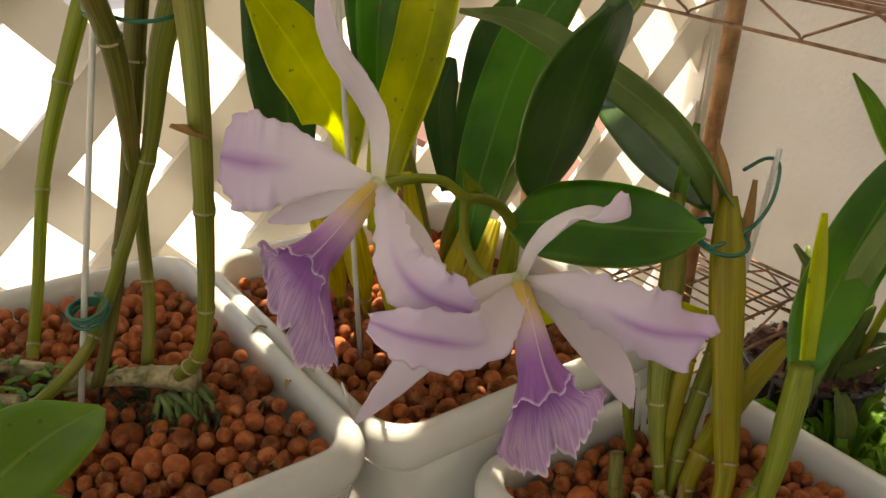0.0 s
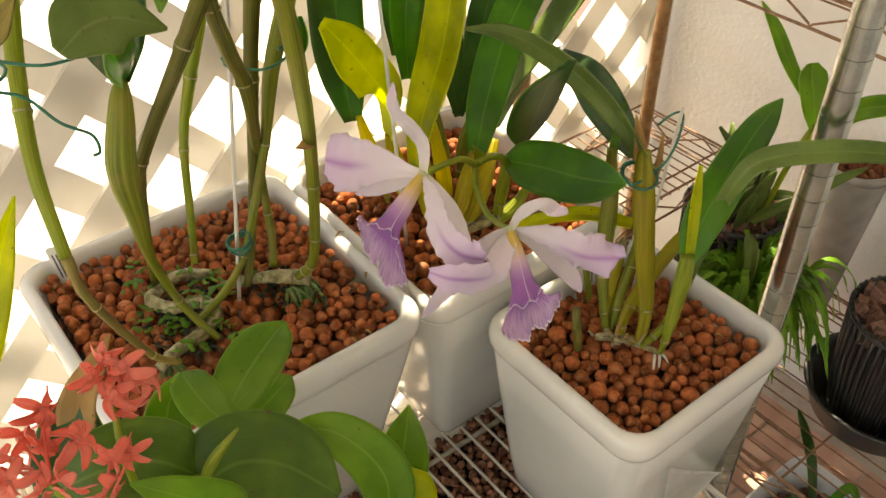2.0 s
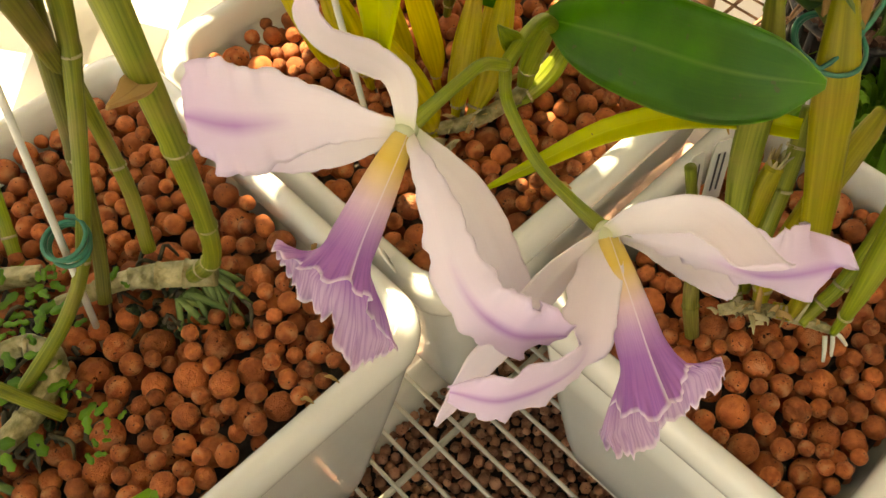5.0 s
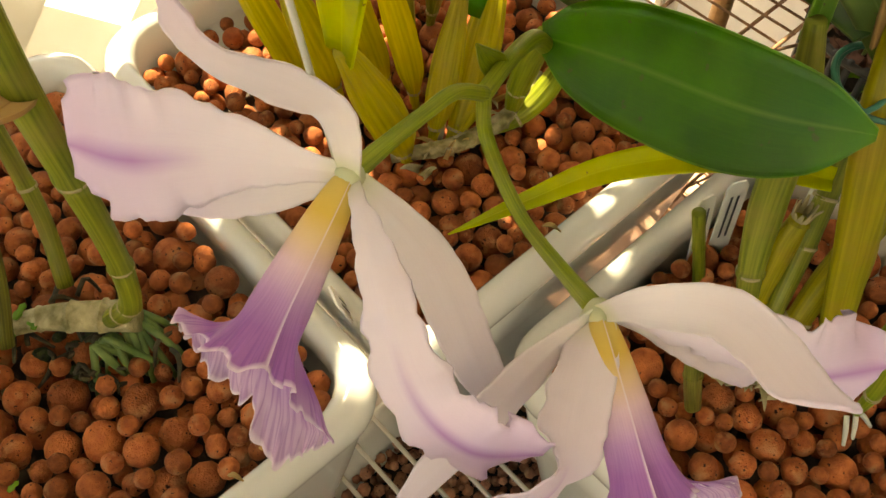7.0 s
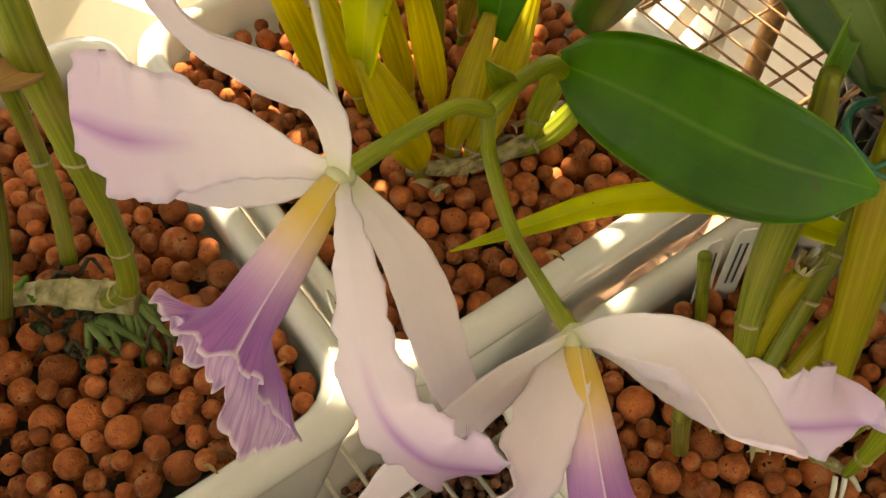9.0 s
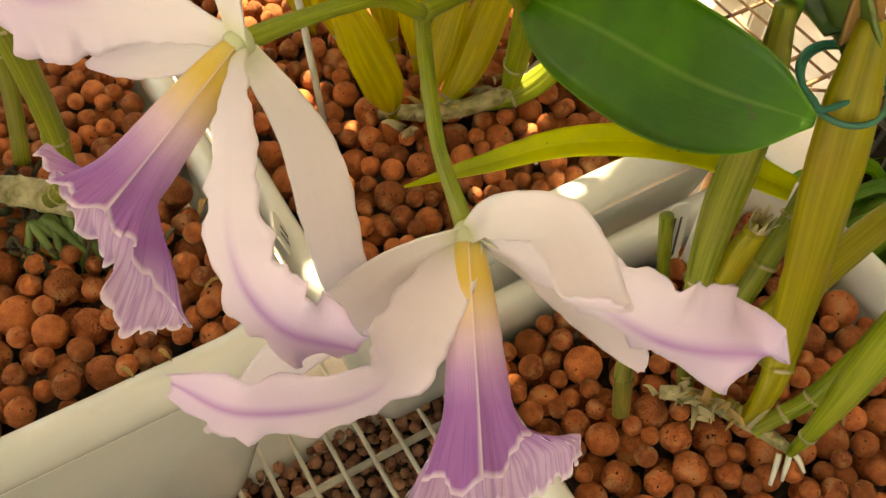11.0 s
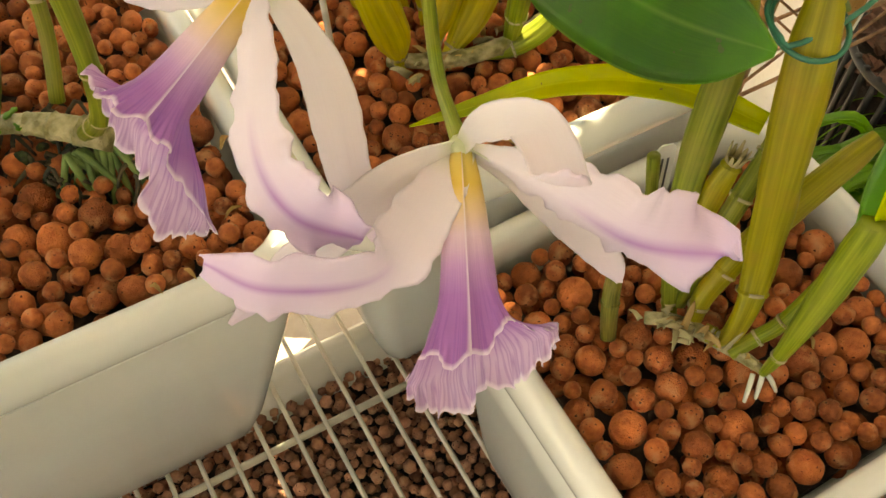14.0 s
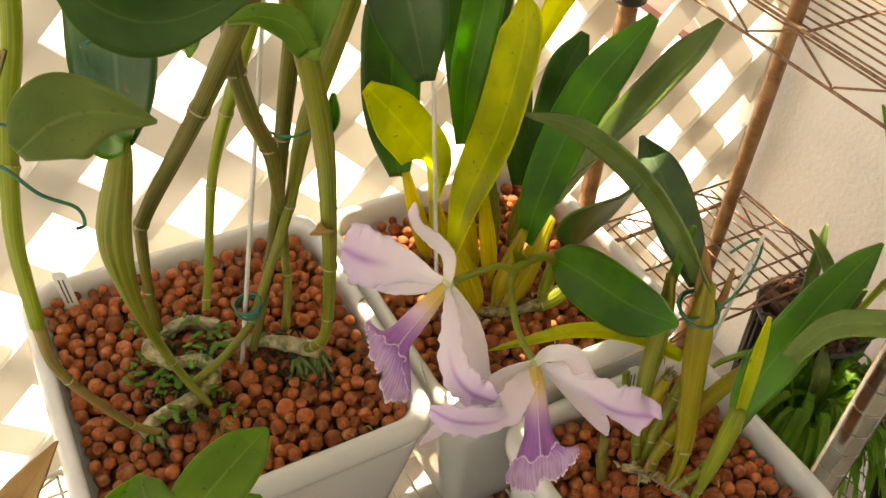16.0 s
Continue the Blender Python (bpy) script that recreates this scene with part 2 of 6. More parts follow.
M_RHIZOME = material("rhizome_bark", (0.15, 0.135, 0.04), 0.6, (0.43, 0.37, 0.21), 140, bump=0.6, bump_scale=420)
M_ROOT = material("root_skin", (0.055, 0.11, 0.022), 0.55, (0.14, 0.21, 0.06), 90, bump=0.2)
M_OLD_ROOT = material("old_root_skin", (0.030, 0.026, 0.014), 0.8, (0.075, 0.060, 0.028), 300, bump=0.4)
M_MOSS = material("moss", (0.014, 0.020, 0.006), 0.9, (0.045, 0.065, 0.014), 400, bump=0.9, bump_scale=900)
M_ROOT_TIP = material("root_white", (0.65, 0.66, 0.60), 0.55, (0.52, 0.55, 0.45), 120)
M_POT = material("pot_plastic", (0.70, 0.70, 0.67), 0.16, (0.76, 0.76, 0.73), 9, bump=0.02, bump_scale=60, trans=0.20, coat=0.5)
M_POT_GREY = material("pot_plastic_cool", (0.78, 0.80, 0.82), 0.3, (0.84, 0.85, 0.86), 12, bump=0.02)
M_LATTICE = material("lattice_vinyl", (0.72, 0.69, 0.62), 0.45, (0.78, 0.75, 0.69), 14, bump=0.03, bump_scale=200, trans=0.34)
M_STUCCO = material("stucco", (0.78, 0.775, 0.76), 0.9, (0.84, 0.835, 0.82), 9, bump=1.0, bump_scale=150)
M_WIRE = material("epoxy_wire", (0.50, 0.46, 0.38), 0.4, (0.62, 0.58, 0.50), 60)
M_RUST = material("rust", (0.20, 0.10, 0.055), 0.65, (0.36, 0.21, 0.125), 130, bump=0.5, metal=0.25)
M_BAMBOO = material("rusted_post", (0.26, 0.13, 0.055), 0.38, (0.44, 0.25, 0.12), 70, bump=0.3, metal=0.5)
M_CHROME = material("chrome", (0.52, 0.53, 0.49), 0.22, (0.38, 0.385, 0.35), 55, bump=0.08, metal=1.0)
M_BLACK = material("black_plastic", (0.016, 0.016, 0.016), 0.4, (0.03, 0.03, 0.03), 30)
M_TIE = material("tie_green", (0.01, 0.12, 0.075), 0.4, (0.015, 0.17, 0.10), 80)
M_STAKE = material("stake_white", (0.62, 0.62, 0.58), 0.5, (0.70, 0.70, 0.66), 60)
M_TAG = material("tag_white", (0.75, 0.74, 0.70), 0.4, (0.8, 0.79, 0.75), 60)
M_BAR = material("tag_ink", (0.08, 0.08, 0.09), 0.6)
M_FLOOR = material("paver_clay", (0.44, 0.24, 0.17), 0.8, (0.56, 0.36, 0.27), 18, bump=0.3, objrand=0.12)
M_GROUT = material("grout", (0.40, 0.34, 0.28), 0.9, (0.48, 0.42, 0.36), 40, bump=0.3)
# Soil colour, also used as painted shade in the gaps between clay pebbles.
M_SOIL_AND_SHADE = material("soil", (0.03, 0.022, 0.015), 0.95, (0.06, 0.04, 0.03), 90, bump=0.8)
M_CHUNK = material("bark_chip", (0.10, 0.05, 0.035), 0.85, (0.20, 0.10, 0.07), 160, bump=0.6, island=0.35)
M_GROUND = material("ground_paving", (0.62, 0.50, 0.44), 0.85, (0.74, 0.64, 0.58), 1.3, bump=0.2)
M_EARTH = material("flowerbed_gravel", (0.018, 0.014, 0.013), 0.9, (0.09, 0.08, 0.075), 45, detail=6, bump=0.6)
M_SHRUB = material("shrub_leaf", (0.02, 0.06, 0.008), 0.6, (0.05, 0.12, 0.015), 9, trans=0.3)
M_TERRACOTTA = material("terracotta_paving", (0.13, 0.048, 0.036), 0.8, (0.19, 0.075, 0.058), 6, bump=0.2)
M_FILM = material("film_plastic", (0.74, 0.73, 0.70), 0.22, (0.82, 0.81, 0.78), 60, bump=0.15, bump_scale=120, trans=0.45, coat=0.6)
M_CLEAR = material("clear_plastic", (0.42, 0.38, 0.34), 0.25, (0.5, 0.46, 0.42), 50, trans=0.35)


def leca_material(name, c1, c2, dust, obj):
    k = 0.0075 if obj else 1.0     # pebble objects are unit balls, scaled
    m = material(name, c1, 0.82, c2, 150 * k, detail=5, bump=0.7, bump_scale=1100 * k, spec=0.25, objrand=0.38 if obj else 0, island=0 if obj else 0.38)
    nt = m.node_tree
    b = nt.nodes["Principled BSDF"]
    old = b.inputs["Base Color"].links[0].from_socket
    tc = nt.nodes.new("ShaderNodeTexCoord")
    v = nt.nodes.new("ShaderNodeTexVoronoi")
    v.inputs["Scale"].default_value = 300 * k
    wob = nt.nodes.new("ShaderNodeTexNoise")
    wob.inputs["Scale"].default_value = 700 * k
    nt.links.new(tc.outputs["Object"], wob.inputs["Vector"])
    warp = nt.nodes.new("ShaderNodeVectorMath")
    warp.operation = "MULTIPLY_ADD"
    warp.inputs[1].default_value = [0.0035 / k] * 3
    nt.links.new(wob.outputs["Color"], warp.inputs[0])
    nt.links.new(tc.outputs["Object"], warp.inputs[2])
    nt.links.new(warp.outputs["Vector"], v.inputs["Vector"])
    pit = maths(nt, "LESS_THAN", v.outputs["Distance"], 0.20)
    n = nt.nodes.new("ShaderNodeTexNoise")
    n.inputs["Scale"].default_value, n.inputs["Detail"].default_value = 75 * k, 4
    nt.links.new(tc.outputs["Object"], n.inputs["Vector"])
    col = mix_color(nt, maths(nt, "MULTIPLY", maths(nt, "SUBTRACT", n.outputs["Fac"], 0.56, True), 3.5, True), old, dust)
    col = mix_color(nt, maths(nt, "MULTIPLY", pit, maths(nt, "GREATER_THAN", n.outputs["Fac"], 0.50)), col, (0.05, 0.02, 0.012))
    nt.links.new(col, b.inputs["Base Color"])
    return m


M_LECA = leca_material("clay_ball", (0.27, 0.072, 0.026), (0.47, 0.145, 0.052), (0.40, 0.25, 0.14), True)
M_LECA_MASS = leca_material("clay_ball_mass", (0.28, 0.078, 0.028), (0.46, 0.150, 0.060), (0.40, 0.25, 0.14), False)
M_LECA_DARK = leca_material("clay_gravel", (0.33, 0.150, 0.095), (0.50, 0.255, 0.165), (0.50, 0.35, 0.25), False)
M_PEBBLE_RED = leca_material("clay_ball_red", (0.20, 0.06, 0.03), (0.30, 0.10, 0.05), (0.3, 0.18, 0.1), False)


# ---- mesh helpers ----
def to_mesh(name, bm, mat, smooth=True):
    me = bpy.data.meshes.new(name)
    bm.normal_update()
    bm.to_mesh(me)
    bm.free()
    me.materials.append(mat)
    if smooth:
        me.shade_smooth()
    return me


def sharpened(me, degrees=35):
    me.set_sharp_from_angle(angle=radians(degrees))
    return me


def part(name, bm, mat, parent, label="", smooth=True):
    """Links a bmesh as one mesh object under a thing, or as a thing of its own when parent is None."""
    ob = new(name, to_mesh(name, bm, mat, smooth))
    if parent is not None:
        ob.parent = parent
    if label:
        tagged(ob, label)
    return ob


def empty(name, label, category, group="", kind="", at=(0, 0, 0)):
    ob = new(name)
    ob.empty_display_size = 0.02
    return tagged(ob, label, category, group, kind)


def spline(points, n):
    """n points along a smooth curve through the given ones."""
    P = [Vector(p) for p in points]
    if len(P) == 2:
        return [P[0].lerp(P[1], i / (n - 1)) for i in range(n)]
    Q = [2 * P[0] - P[1], *P, 2 * P[-1] - P[-2]]
    out = []
    for i in range(n):
        s = i / (n - 1) * (len(P) - 1)
        k = min(int(s), len(P) - 2)
        t = s - k
        a, b, c, d = Q[k:k + 4]
        out.append(0.5 * ((2 * b) + (c - a) * t + (2 * a - 5 * b + 4 * c - d) * t * t + (3 * b - a - 3 * c + d) * t ** 3))
    return out


def interp(values, t):
    """A value from a list spread evenly over 0..1, smoothly."""
    s = min(max(t, 0), 1) * (len(values) - 1)
    k = min(int(s), len(values) - 2)
    f = s - k
    a, b = values[k], values[k + 1]
    m0 = (b - values[k - 1]) / 2 if k else b - a
    m1 = (values[k + 2] - a) / 2 if k + 2 < len(values) else b - a
    return max((2 * f ** 3 - 3 * f * f + 1) * a + (f ** 3 - 2 * f * f + f) * m0 + (3 * f * f - 2 * f ** 3) * b + (f ** 3 - f * f) * m1, 0.0)


def tube(points, radii, n=24, segs=10, wobble=0.0, rings=(), flat=1.0, bm=None, cap=True, ribs=3):
    """A round stem along points; rings: fractions at which a thin node stands out."""
    bm = bm or bmesh.new()
    uvl = bm.loops.layers.uv.verify()
    P = spline(points, n)
    if rings:
        P2, T = [], []
        base = [i / (n - 1) for i in range(n)]
        extra = sorted(set(base) | {min(max(r + d, 0), 1) for r in rings for d in (-0.012, -0.004, 0.004, 0.012)})
        P = [Vector(p) for p in spline_at(points, extra)]
        T = extra
    else:
        T = [i / (n - 1) for i in range(n)]
    ref = Vector((0.31, 0.82, 0.47))
    prev = None
    grid = []
    for i, p in enumerate(P):
        tan = (P[min(i + 1, len(P) - 1)] - P[max(i - 1, 0)]).normalized()
        side = prev - tan * prev.dot(tan) if prev else tan.cross(ref)
        if side.length < 1e-6:
            side = tan.orthogonal()
        side.normalize()
        prev = side
        up = tan.cross(side)
        r = interp(radii, T[i])
        for g in rings:
            if abs(T[i] - g) < 0.006:
                r *= 1.13
        row = []
        for k in range(segs):
            a = 2 * math.pi * k / segs
            rr = r * (1 + wobble * math.sin(ribs * a + i * 0.05) + wobble * 0.8 * noise.noise(p * 60 + Vector((k, 0, 0))))
            row.append(bm.verts.new(p + side * math.cos(a) * rr + up * math.sin(a) * rr * flat))
        grid.append(row)
    for i in range(len(grid) - 1):
        for k in range(segs):
            f = bm.faces.new((grid[i][k], grid[i][(k + 1) % segs], grid[i + 1][(k + 1) % segs], grid[i + 1][k]))
            us = (T[i], T[i], T[i + 1], T[i + 1])
            vs = (k / segs, (k + 1) / segs, (k + 1) / segs, k / segs)
            for l, u, v in zip(f.loops, us, vs):
                l[uvl].uv = (u, v)
    if cap:
        bm.faces.new(list(reversed(grid[0])))
        bm.faces.new(grid[-1])
    return bm


def spline_at(points, ts):
    fine = spline(points, 200)
    return [fine[int(t * 199)].lerp(fine[min(int(t * 199) + 1, 199)], t * 199 - int(t * 199)) for t in ts]


def blade(points, width, face, profile=None, thick=0.0012, fold=0.15, ruffle=0.0, freq=9, curl=0.0, n=26, m=9, seed=0, tipcut=0.0):
    """A leaf or petal: midrib through points, greatest width, face = direction its upper side looks (or a
    list of them from base to tip), profile = relative widths
    along it, fold = how far the two halves rise (V shape), ruffle = waves of the margin, curl = margins bent back."""
    bm = bmesh.new()
    uvl = bm.loops.layers.uv.verify()
    P = spline(points, n)
    faces = [Vector(f).normalized() for f in (face if isinstance(face, list) else [face, face])]
    prof = profile or [0.25, 0.75, 1.0, 0.95, 0.7, 0.06]
    rnd = random.Random(seed)
    ph = [rnd.uniform(0, 6.28) for _ in range(6)]
    length = sum((P[i + 1] - P[i]).length for i in range(n - 1))
    top = []
    for i, p in enumerate(P):
        t = i / (n - 1)
        tan = (P[min(i + 1, n - 1)] - P[max(i - 1, 0)]).normalized()
        fs = t * (len(faces) - 1)
        fk = min(int(fs), len(faces) - 2)
        side = tan.cross(faces[fk].lerp(faces[fk + 1], fs - fk))
        if side.length < 1e-5:
            side = tan.orthogonal()
        side.normalize()
        nor = side.cross(tan).normalized()
        w = 0.5 * width * interp(prof, t)
        row = []
        for k in range(m):
            s = k / (m - 1) * 2 - 1
            e = abs(s) ** 3
            sg = 0 if s < 0 else 1
            wave = math.sin(freq * 6.28 * t + ph[sg]) + 0.6 * math.sin(freq * 1.7 * 6.28 * t + ph[2 + sg]) + 0.4 * math.sin(freq * 3.1 * 6.28 * t + ph[4 + sg])
            g = min(1, t * 2.2)
            h = fold * abs(s) * w + curl * s * s * w + ruffle * e * wave * g * 0.5
            x = s * w + ruffle * 1.2 * e * g * noise.noise(p * 230 + Vector((sg * 9, seed, 0))) * (1 if s > 0 else -1) + (ruffle * 0.14 * e * g * math.sin(freq * 2.3 * 6.28 * t + ph[sg] * 2) * (1 if s > 0 else -1))
            along = ruffle * 0.6 * e * g * wave * (1 if t > 0.8 else 0) + (-tipcut * length * (1 - abs(s)) if t > 0.93 else 0) * (t - 0.93) / 0.07
            row.append((p + side * x + nor * h + tan * along, nor))
        top.append(row)
    va = [[bm.verts.new(c + nr * thick * 0.5) for c, nr in row] for row in top]
    vb = [[bm.verts.new(c - nr * thick * 0.5) for c, nr in row] for row in top]

    def quad(a, b, c, d, uvs):
        f = bm.faces.new((a, b, c, d))
        for l, q in zip(f.loops, uvs):
            l[uvl].uv = q
    for i in range(n - 1):
        for k in range(m - 1):
            q = [(i / (n - 1), k / (m - 1)), (i / (n - 1), (k + 1) / (m - 1)), ((i + 1) / (n - 1), (k + 1) / (m - 1)), ((i + 1) / (n - 1), k / (m - 1))]
            quad(va[i][k], va[i][k + 1], va[i + 1][k + 1], va[i + 1][k], q)
            quad(vb[i + 1][k], vb[i + 1][k + 1], vb[i][k + 1], vb[i][k], [q[3], q[2], q[1], q[0]])
    for i in range(n - 1):
        for k, flip in ((0, 1), (m - 1, 0)):
            v = k / (m - 1)
            a, b, c, d = va[i][k], va[i + 1][k], vb[i + 1][k], vb[i][k]
            q = [(i / (n - 1), v), ((i + 1) / (n - 1), v), ((i + 1) / (n - 1), v), (i / (n - 1), v)]
            if flip:
                quad(a, b, c, d, q)
            else:
                quad(d, c, b, a, [q[3], q[2], q[1], q[0]])
    for i in (0, n - 1):
        for k in range(m - 1):
            a, b, c, d = va[i][k], va[i][k + 1], vb[i][k + 1], vb[i][k]
            t = i / (n - 1)
            q = [(t, k / (m - 1)), (t, (k + 1) / (m - 1))] * 2
            quad(*((d, c, b, a) if i == 0 else (a, b, c, d)), q)
    return bm


def ball(r, sub, seed, lump=0.07, squash=(1, 1, 1)):
    bm = bmesh.new()
    bmesh.ops.create_icosphere(bm, subdivisions=sub, radius=r)
    for v in bm.verts:
        d = v.co.normalized()
        k = 1 + lump * noise.noise(d * 1.3 + Vector((seed * 7.1, 0, 0))) + lump * 0.5 * noise.noise(d * 3.5 + Vector((0, seed * 3.3, 0)))
        v.co = Vector((v.co.x * squash[0], v.co.y * squash[1], v.co.z * squash[2])) * k
    return bm


def box_bm(x0, x1, y0, y1, z0, z1, bevel=0.0, bm=None):
    bm = bm or bmesh.new()
    vs = [bm.verts.new((x, y, z)) for x in (x0, x1) for y in (y0, y1) for z in (z0, z1)]
    fs = [(0, 1, 3, 2), (4, 6, 7, 5), (0, 4, 5, 1), (2, 3, 7, 6), (0, 2, 6, 4), (1, 5, 7, 3)]
    made = [bm.faces.new([vs[i] for i in f]) for f in fs]
    if bevel:
        bmesh.ops.bevel(bm, geom=list({e for f in made for e in f.edges}), offset=bevel, segments=2, affect="EDGES")
    return bm


def rounded(hx, hy, r, per=7):
    """Outline of a rectangle with rounded corners, centred."""
    pts = []
    for cx, cy, a0 in ((hx - r, hy - r, 0), (-hx + r, hy - r, 90), (-hx + r, -hy + r, 180), (hx - r, -hy + r, 270)):
        for i in range(per):
            a = radians(a0 + 90 * i / (per - 1))
            pts.append((cx + r * math.cos(a), cy + r * math.sin(a)))
    return pts


def loft(rings, closed_bottom=True):
    """Joins rings of equal count into a skin; the first ring is closed by a face."""
    bm = bmesh.new()
    rows = [[bm.verts.new(p) for p in ring] for ring in rings]
    n = len(rows[0])
    for a, b in zip(rows, rows[1:]):
        for k in range(n):
            bm.faces.new((a[k], a[(k + 1) % n], b[(k + 1) % n], b[k]))
    if closed_bottom:
        bm.faces.new(list(reversed(rows[0])))
        bm.faces.new(rows[-1])
    return bm


# ---- setting ----
SHELF_Z = 0.645
LAT_Y, LAT_TURN, LAT_ROLL = 0.628, 1.0, -2.5


def wall_box(name, dims, mat, label, category, bevel=0.0):
    return tagged(part(name, box_bm(*dims, bevel=bevel), mat, None, smooth=False), label, category, kind="structure")


# outdoor ground, one sheet to the horizon
bm = bmesh.new()
bmesh.ops.create_grid(bm, x_segments=2, y_segments=2, size=300)
for v in bm.verts:
    v.co.z = -0.02
tagged(part("ground", bm, M_GROUND, None, smooth=False), "pale sunlit paving outside the lattice", "ground", kind="structure")


FLOOR_Z = 0.355


def patio_floor():
    fl = tagged(part("floor", box_bm(-2.2, 0.9, -2.6, 0.62, -0.12, FLOOR_Z), M_GROUT, None, smooth=False), "small terracotta pavers with sandy pale joints", "floor", kind="structure")
    me = to_mesh("paver", box_bm(-0.0205, 0.0205, -0.046, 0.046, 0.0, 0.006, bevel=0.002), M_FLOOR, False)
    rnd = random.Random(17)

    def lay(x0, x1, y0, y1):
        for i in range(int((x1 - x0) / 0.0435)):
            for j in range(int((y1 - y0) / 0.095)):
                ob = new("paver", me)
                ob.parent = fl
                ob.matrix_basis = pose(x0 + i * 0.0435 + rnd.uniform(-0.0008, 0.0008), y0 + (j + (0.5 if i % 2 else 0)) * 0.095, FLOOR_Z + 0.0005 + rnd.uniform(0, 0.0012), 0, 0, rnd.uniform(-0.8, 0.8))
    lay(0.465, 0.89, -0.02, 0.55)
    lay(0.06, 0.46, 0.46, 0.60)


patio_floor()
wall_box("wall_east", (0.902, 1.04, -2.6, 0.80, 0.0, 2.9), M_STUCCO, "rough white stucco house wall", "wall")
# Unseen roof, added; its edge is placed to shade blooms and front planter.
bm = box_bm(-2.2, 0.898, -1.30, 1.0, 2.22, 2.32)
# Made-up extension that keeps direct sun off the large planter.
box_bm(-2.2, 0.41, 1.0, 1.32, 2.22, 2.32, bm=bm)
tagged(part("ceiling", bm, M_STUCCO, None, smooth=False), "plain white roof overhead, unseen, added to shade the plants", "ceiling", kind="structure")
# Unseen wall behind the camera, added to hold back skylight on the pot fronts.
wall_box("wall_south", (-1.2, 0.898, -1.44, -1.30, 0.0, 2.9), M_STUCCO, "rough white stucco wall, unseen, added to cut light from the front", "wall")


def lattice():
    root = empty("lattice_wall", "white vinyl diagonal lattice screen with diamond holes", "lattice", kind="structure")
    root.matrix_world = pose(0, LAT_Y, 0, 0, 0, LAT_TURN)
    du, dz, u0, z0 = 0.0652, 0.0668, 0.074, 1.028     # hole (0,0): its left corner
    strip, thick = 0.037, 0.006
    x0, x1, zb, zt = -2.2, 0.885, 0.36, 2.20
    tilt = math.tan(radians(LAT_ROLL))
    p = math.hypot(du, dz) * math.sin(2 * math.atan2(dz, du))   # distance between neighbouring strips
    for way in (1, -1):
        ang = math.atan2(dz * way, du)
        d = Vector((math.cos(ang), math.sin(ang)))
        nrm = Vector((-d.y, d.x))
        mid = Vector((u0, z0))
        centre = mid + nrm * (strip / 2) * way
        for k in range(-60, 61):
            c = centre + nrm * p * k
            # clip the strip's middle line to the panel
            lo, hi = -9, 9
            for o, dd, a, b in ((c.x, d.x, x0, x1), (c.y, d.y, zb, zt)):
                s = sorted(((a - o) / dd, (b - o) / dd))
                lo, hi = max(lo, s[0]), min(hi, s[1])
            if hi - lo < 0.03:
                continue
            bm = bmesh.new()
            y0, y1 = (0.0, thick) if way == 1 else (thick, 2 * thick)
            vs = []
            for s in (lo, hi):
                for w in (-strip / 2, strip / 2):
                    for y in (y0, y1):
                        q = c + d * s + nrm * w
                        vs.append(bm.verts.new((q.x, y, q.y + tilt * (q.x - 0.1))))
            for f in ((0, 1, 3, 2), (4, 6, 7, 5), (0, 4, 5, 1), (2, 3, 7, 6), (0, 2, 6, 4), (1, 5, 7, 3)):
                bm.faces.new([vs[i] for i in f])
            bmesh.ops.recalc_face_normals(bm, faces=bm.faces)
            part("slat", bm, M_LATTICE, root, smooth=False)
    for za, zc in ((0.30, 0.365), (2.44, 2.5)):
        part("rail", box_bm(x0, x1, -0.008, 0.02, za, zc, bevel=0.003), M_LATTICE, root, smooth=False)
    for xa in (x0, 0.855):
        part("stile", box_bm(xa, xa + 0.035, -0.006, 0.022, 0.367, 2.437, bevel=0.003), M_LATTICE, root, smooth=False)


lattice()

# outside: terracotta walk, flowerbed and shrubs seen through the holes
tagged(part("terracotta_walk", box_bm(2.05, 6.0, 1.83, 3.4, -0.02, 0.01), M_TERRACOTTA, None, smooth=False), "terracotta paved walk outside the lattice", "path", kind="structure")
tagged(part("flowerbed", box_bm(1.86, 6.0, 1.48, 1.8, -0.02, 0.02), M_EARTH, None, smooth=False), "dark gravel flowerbed outside the lattice", "flowerbed", kind="structure")
tagged(part("boundary_wall", box_bm(-8, 9, 7.0, 7.3, -0.02, 1.9), M_STUCCO, None, smooth=False), "far pale garden wall in sunlight", "wall", kind="structure")



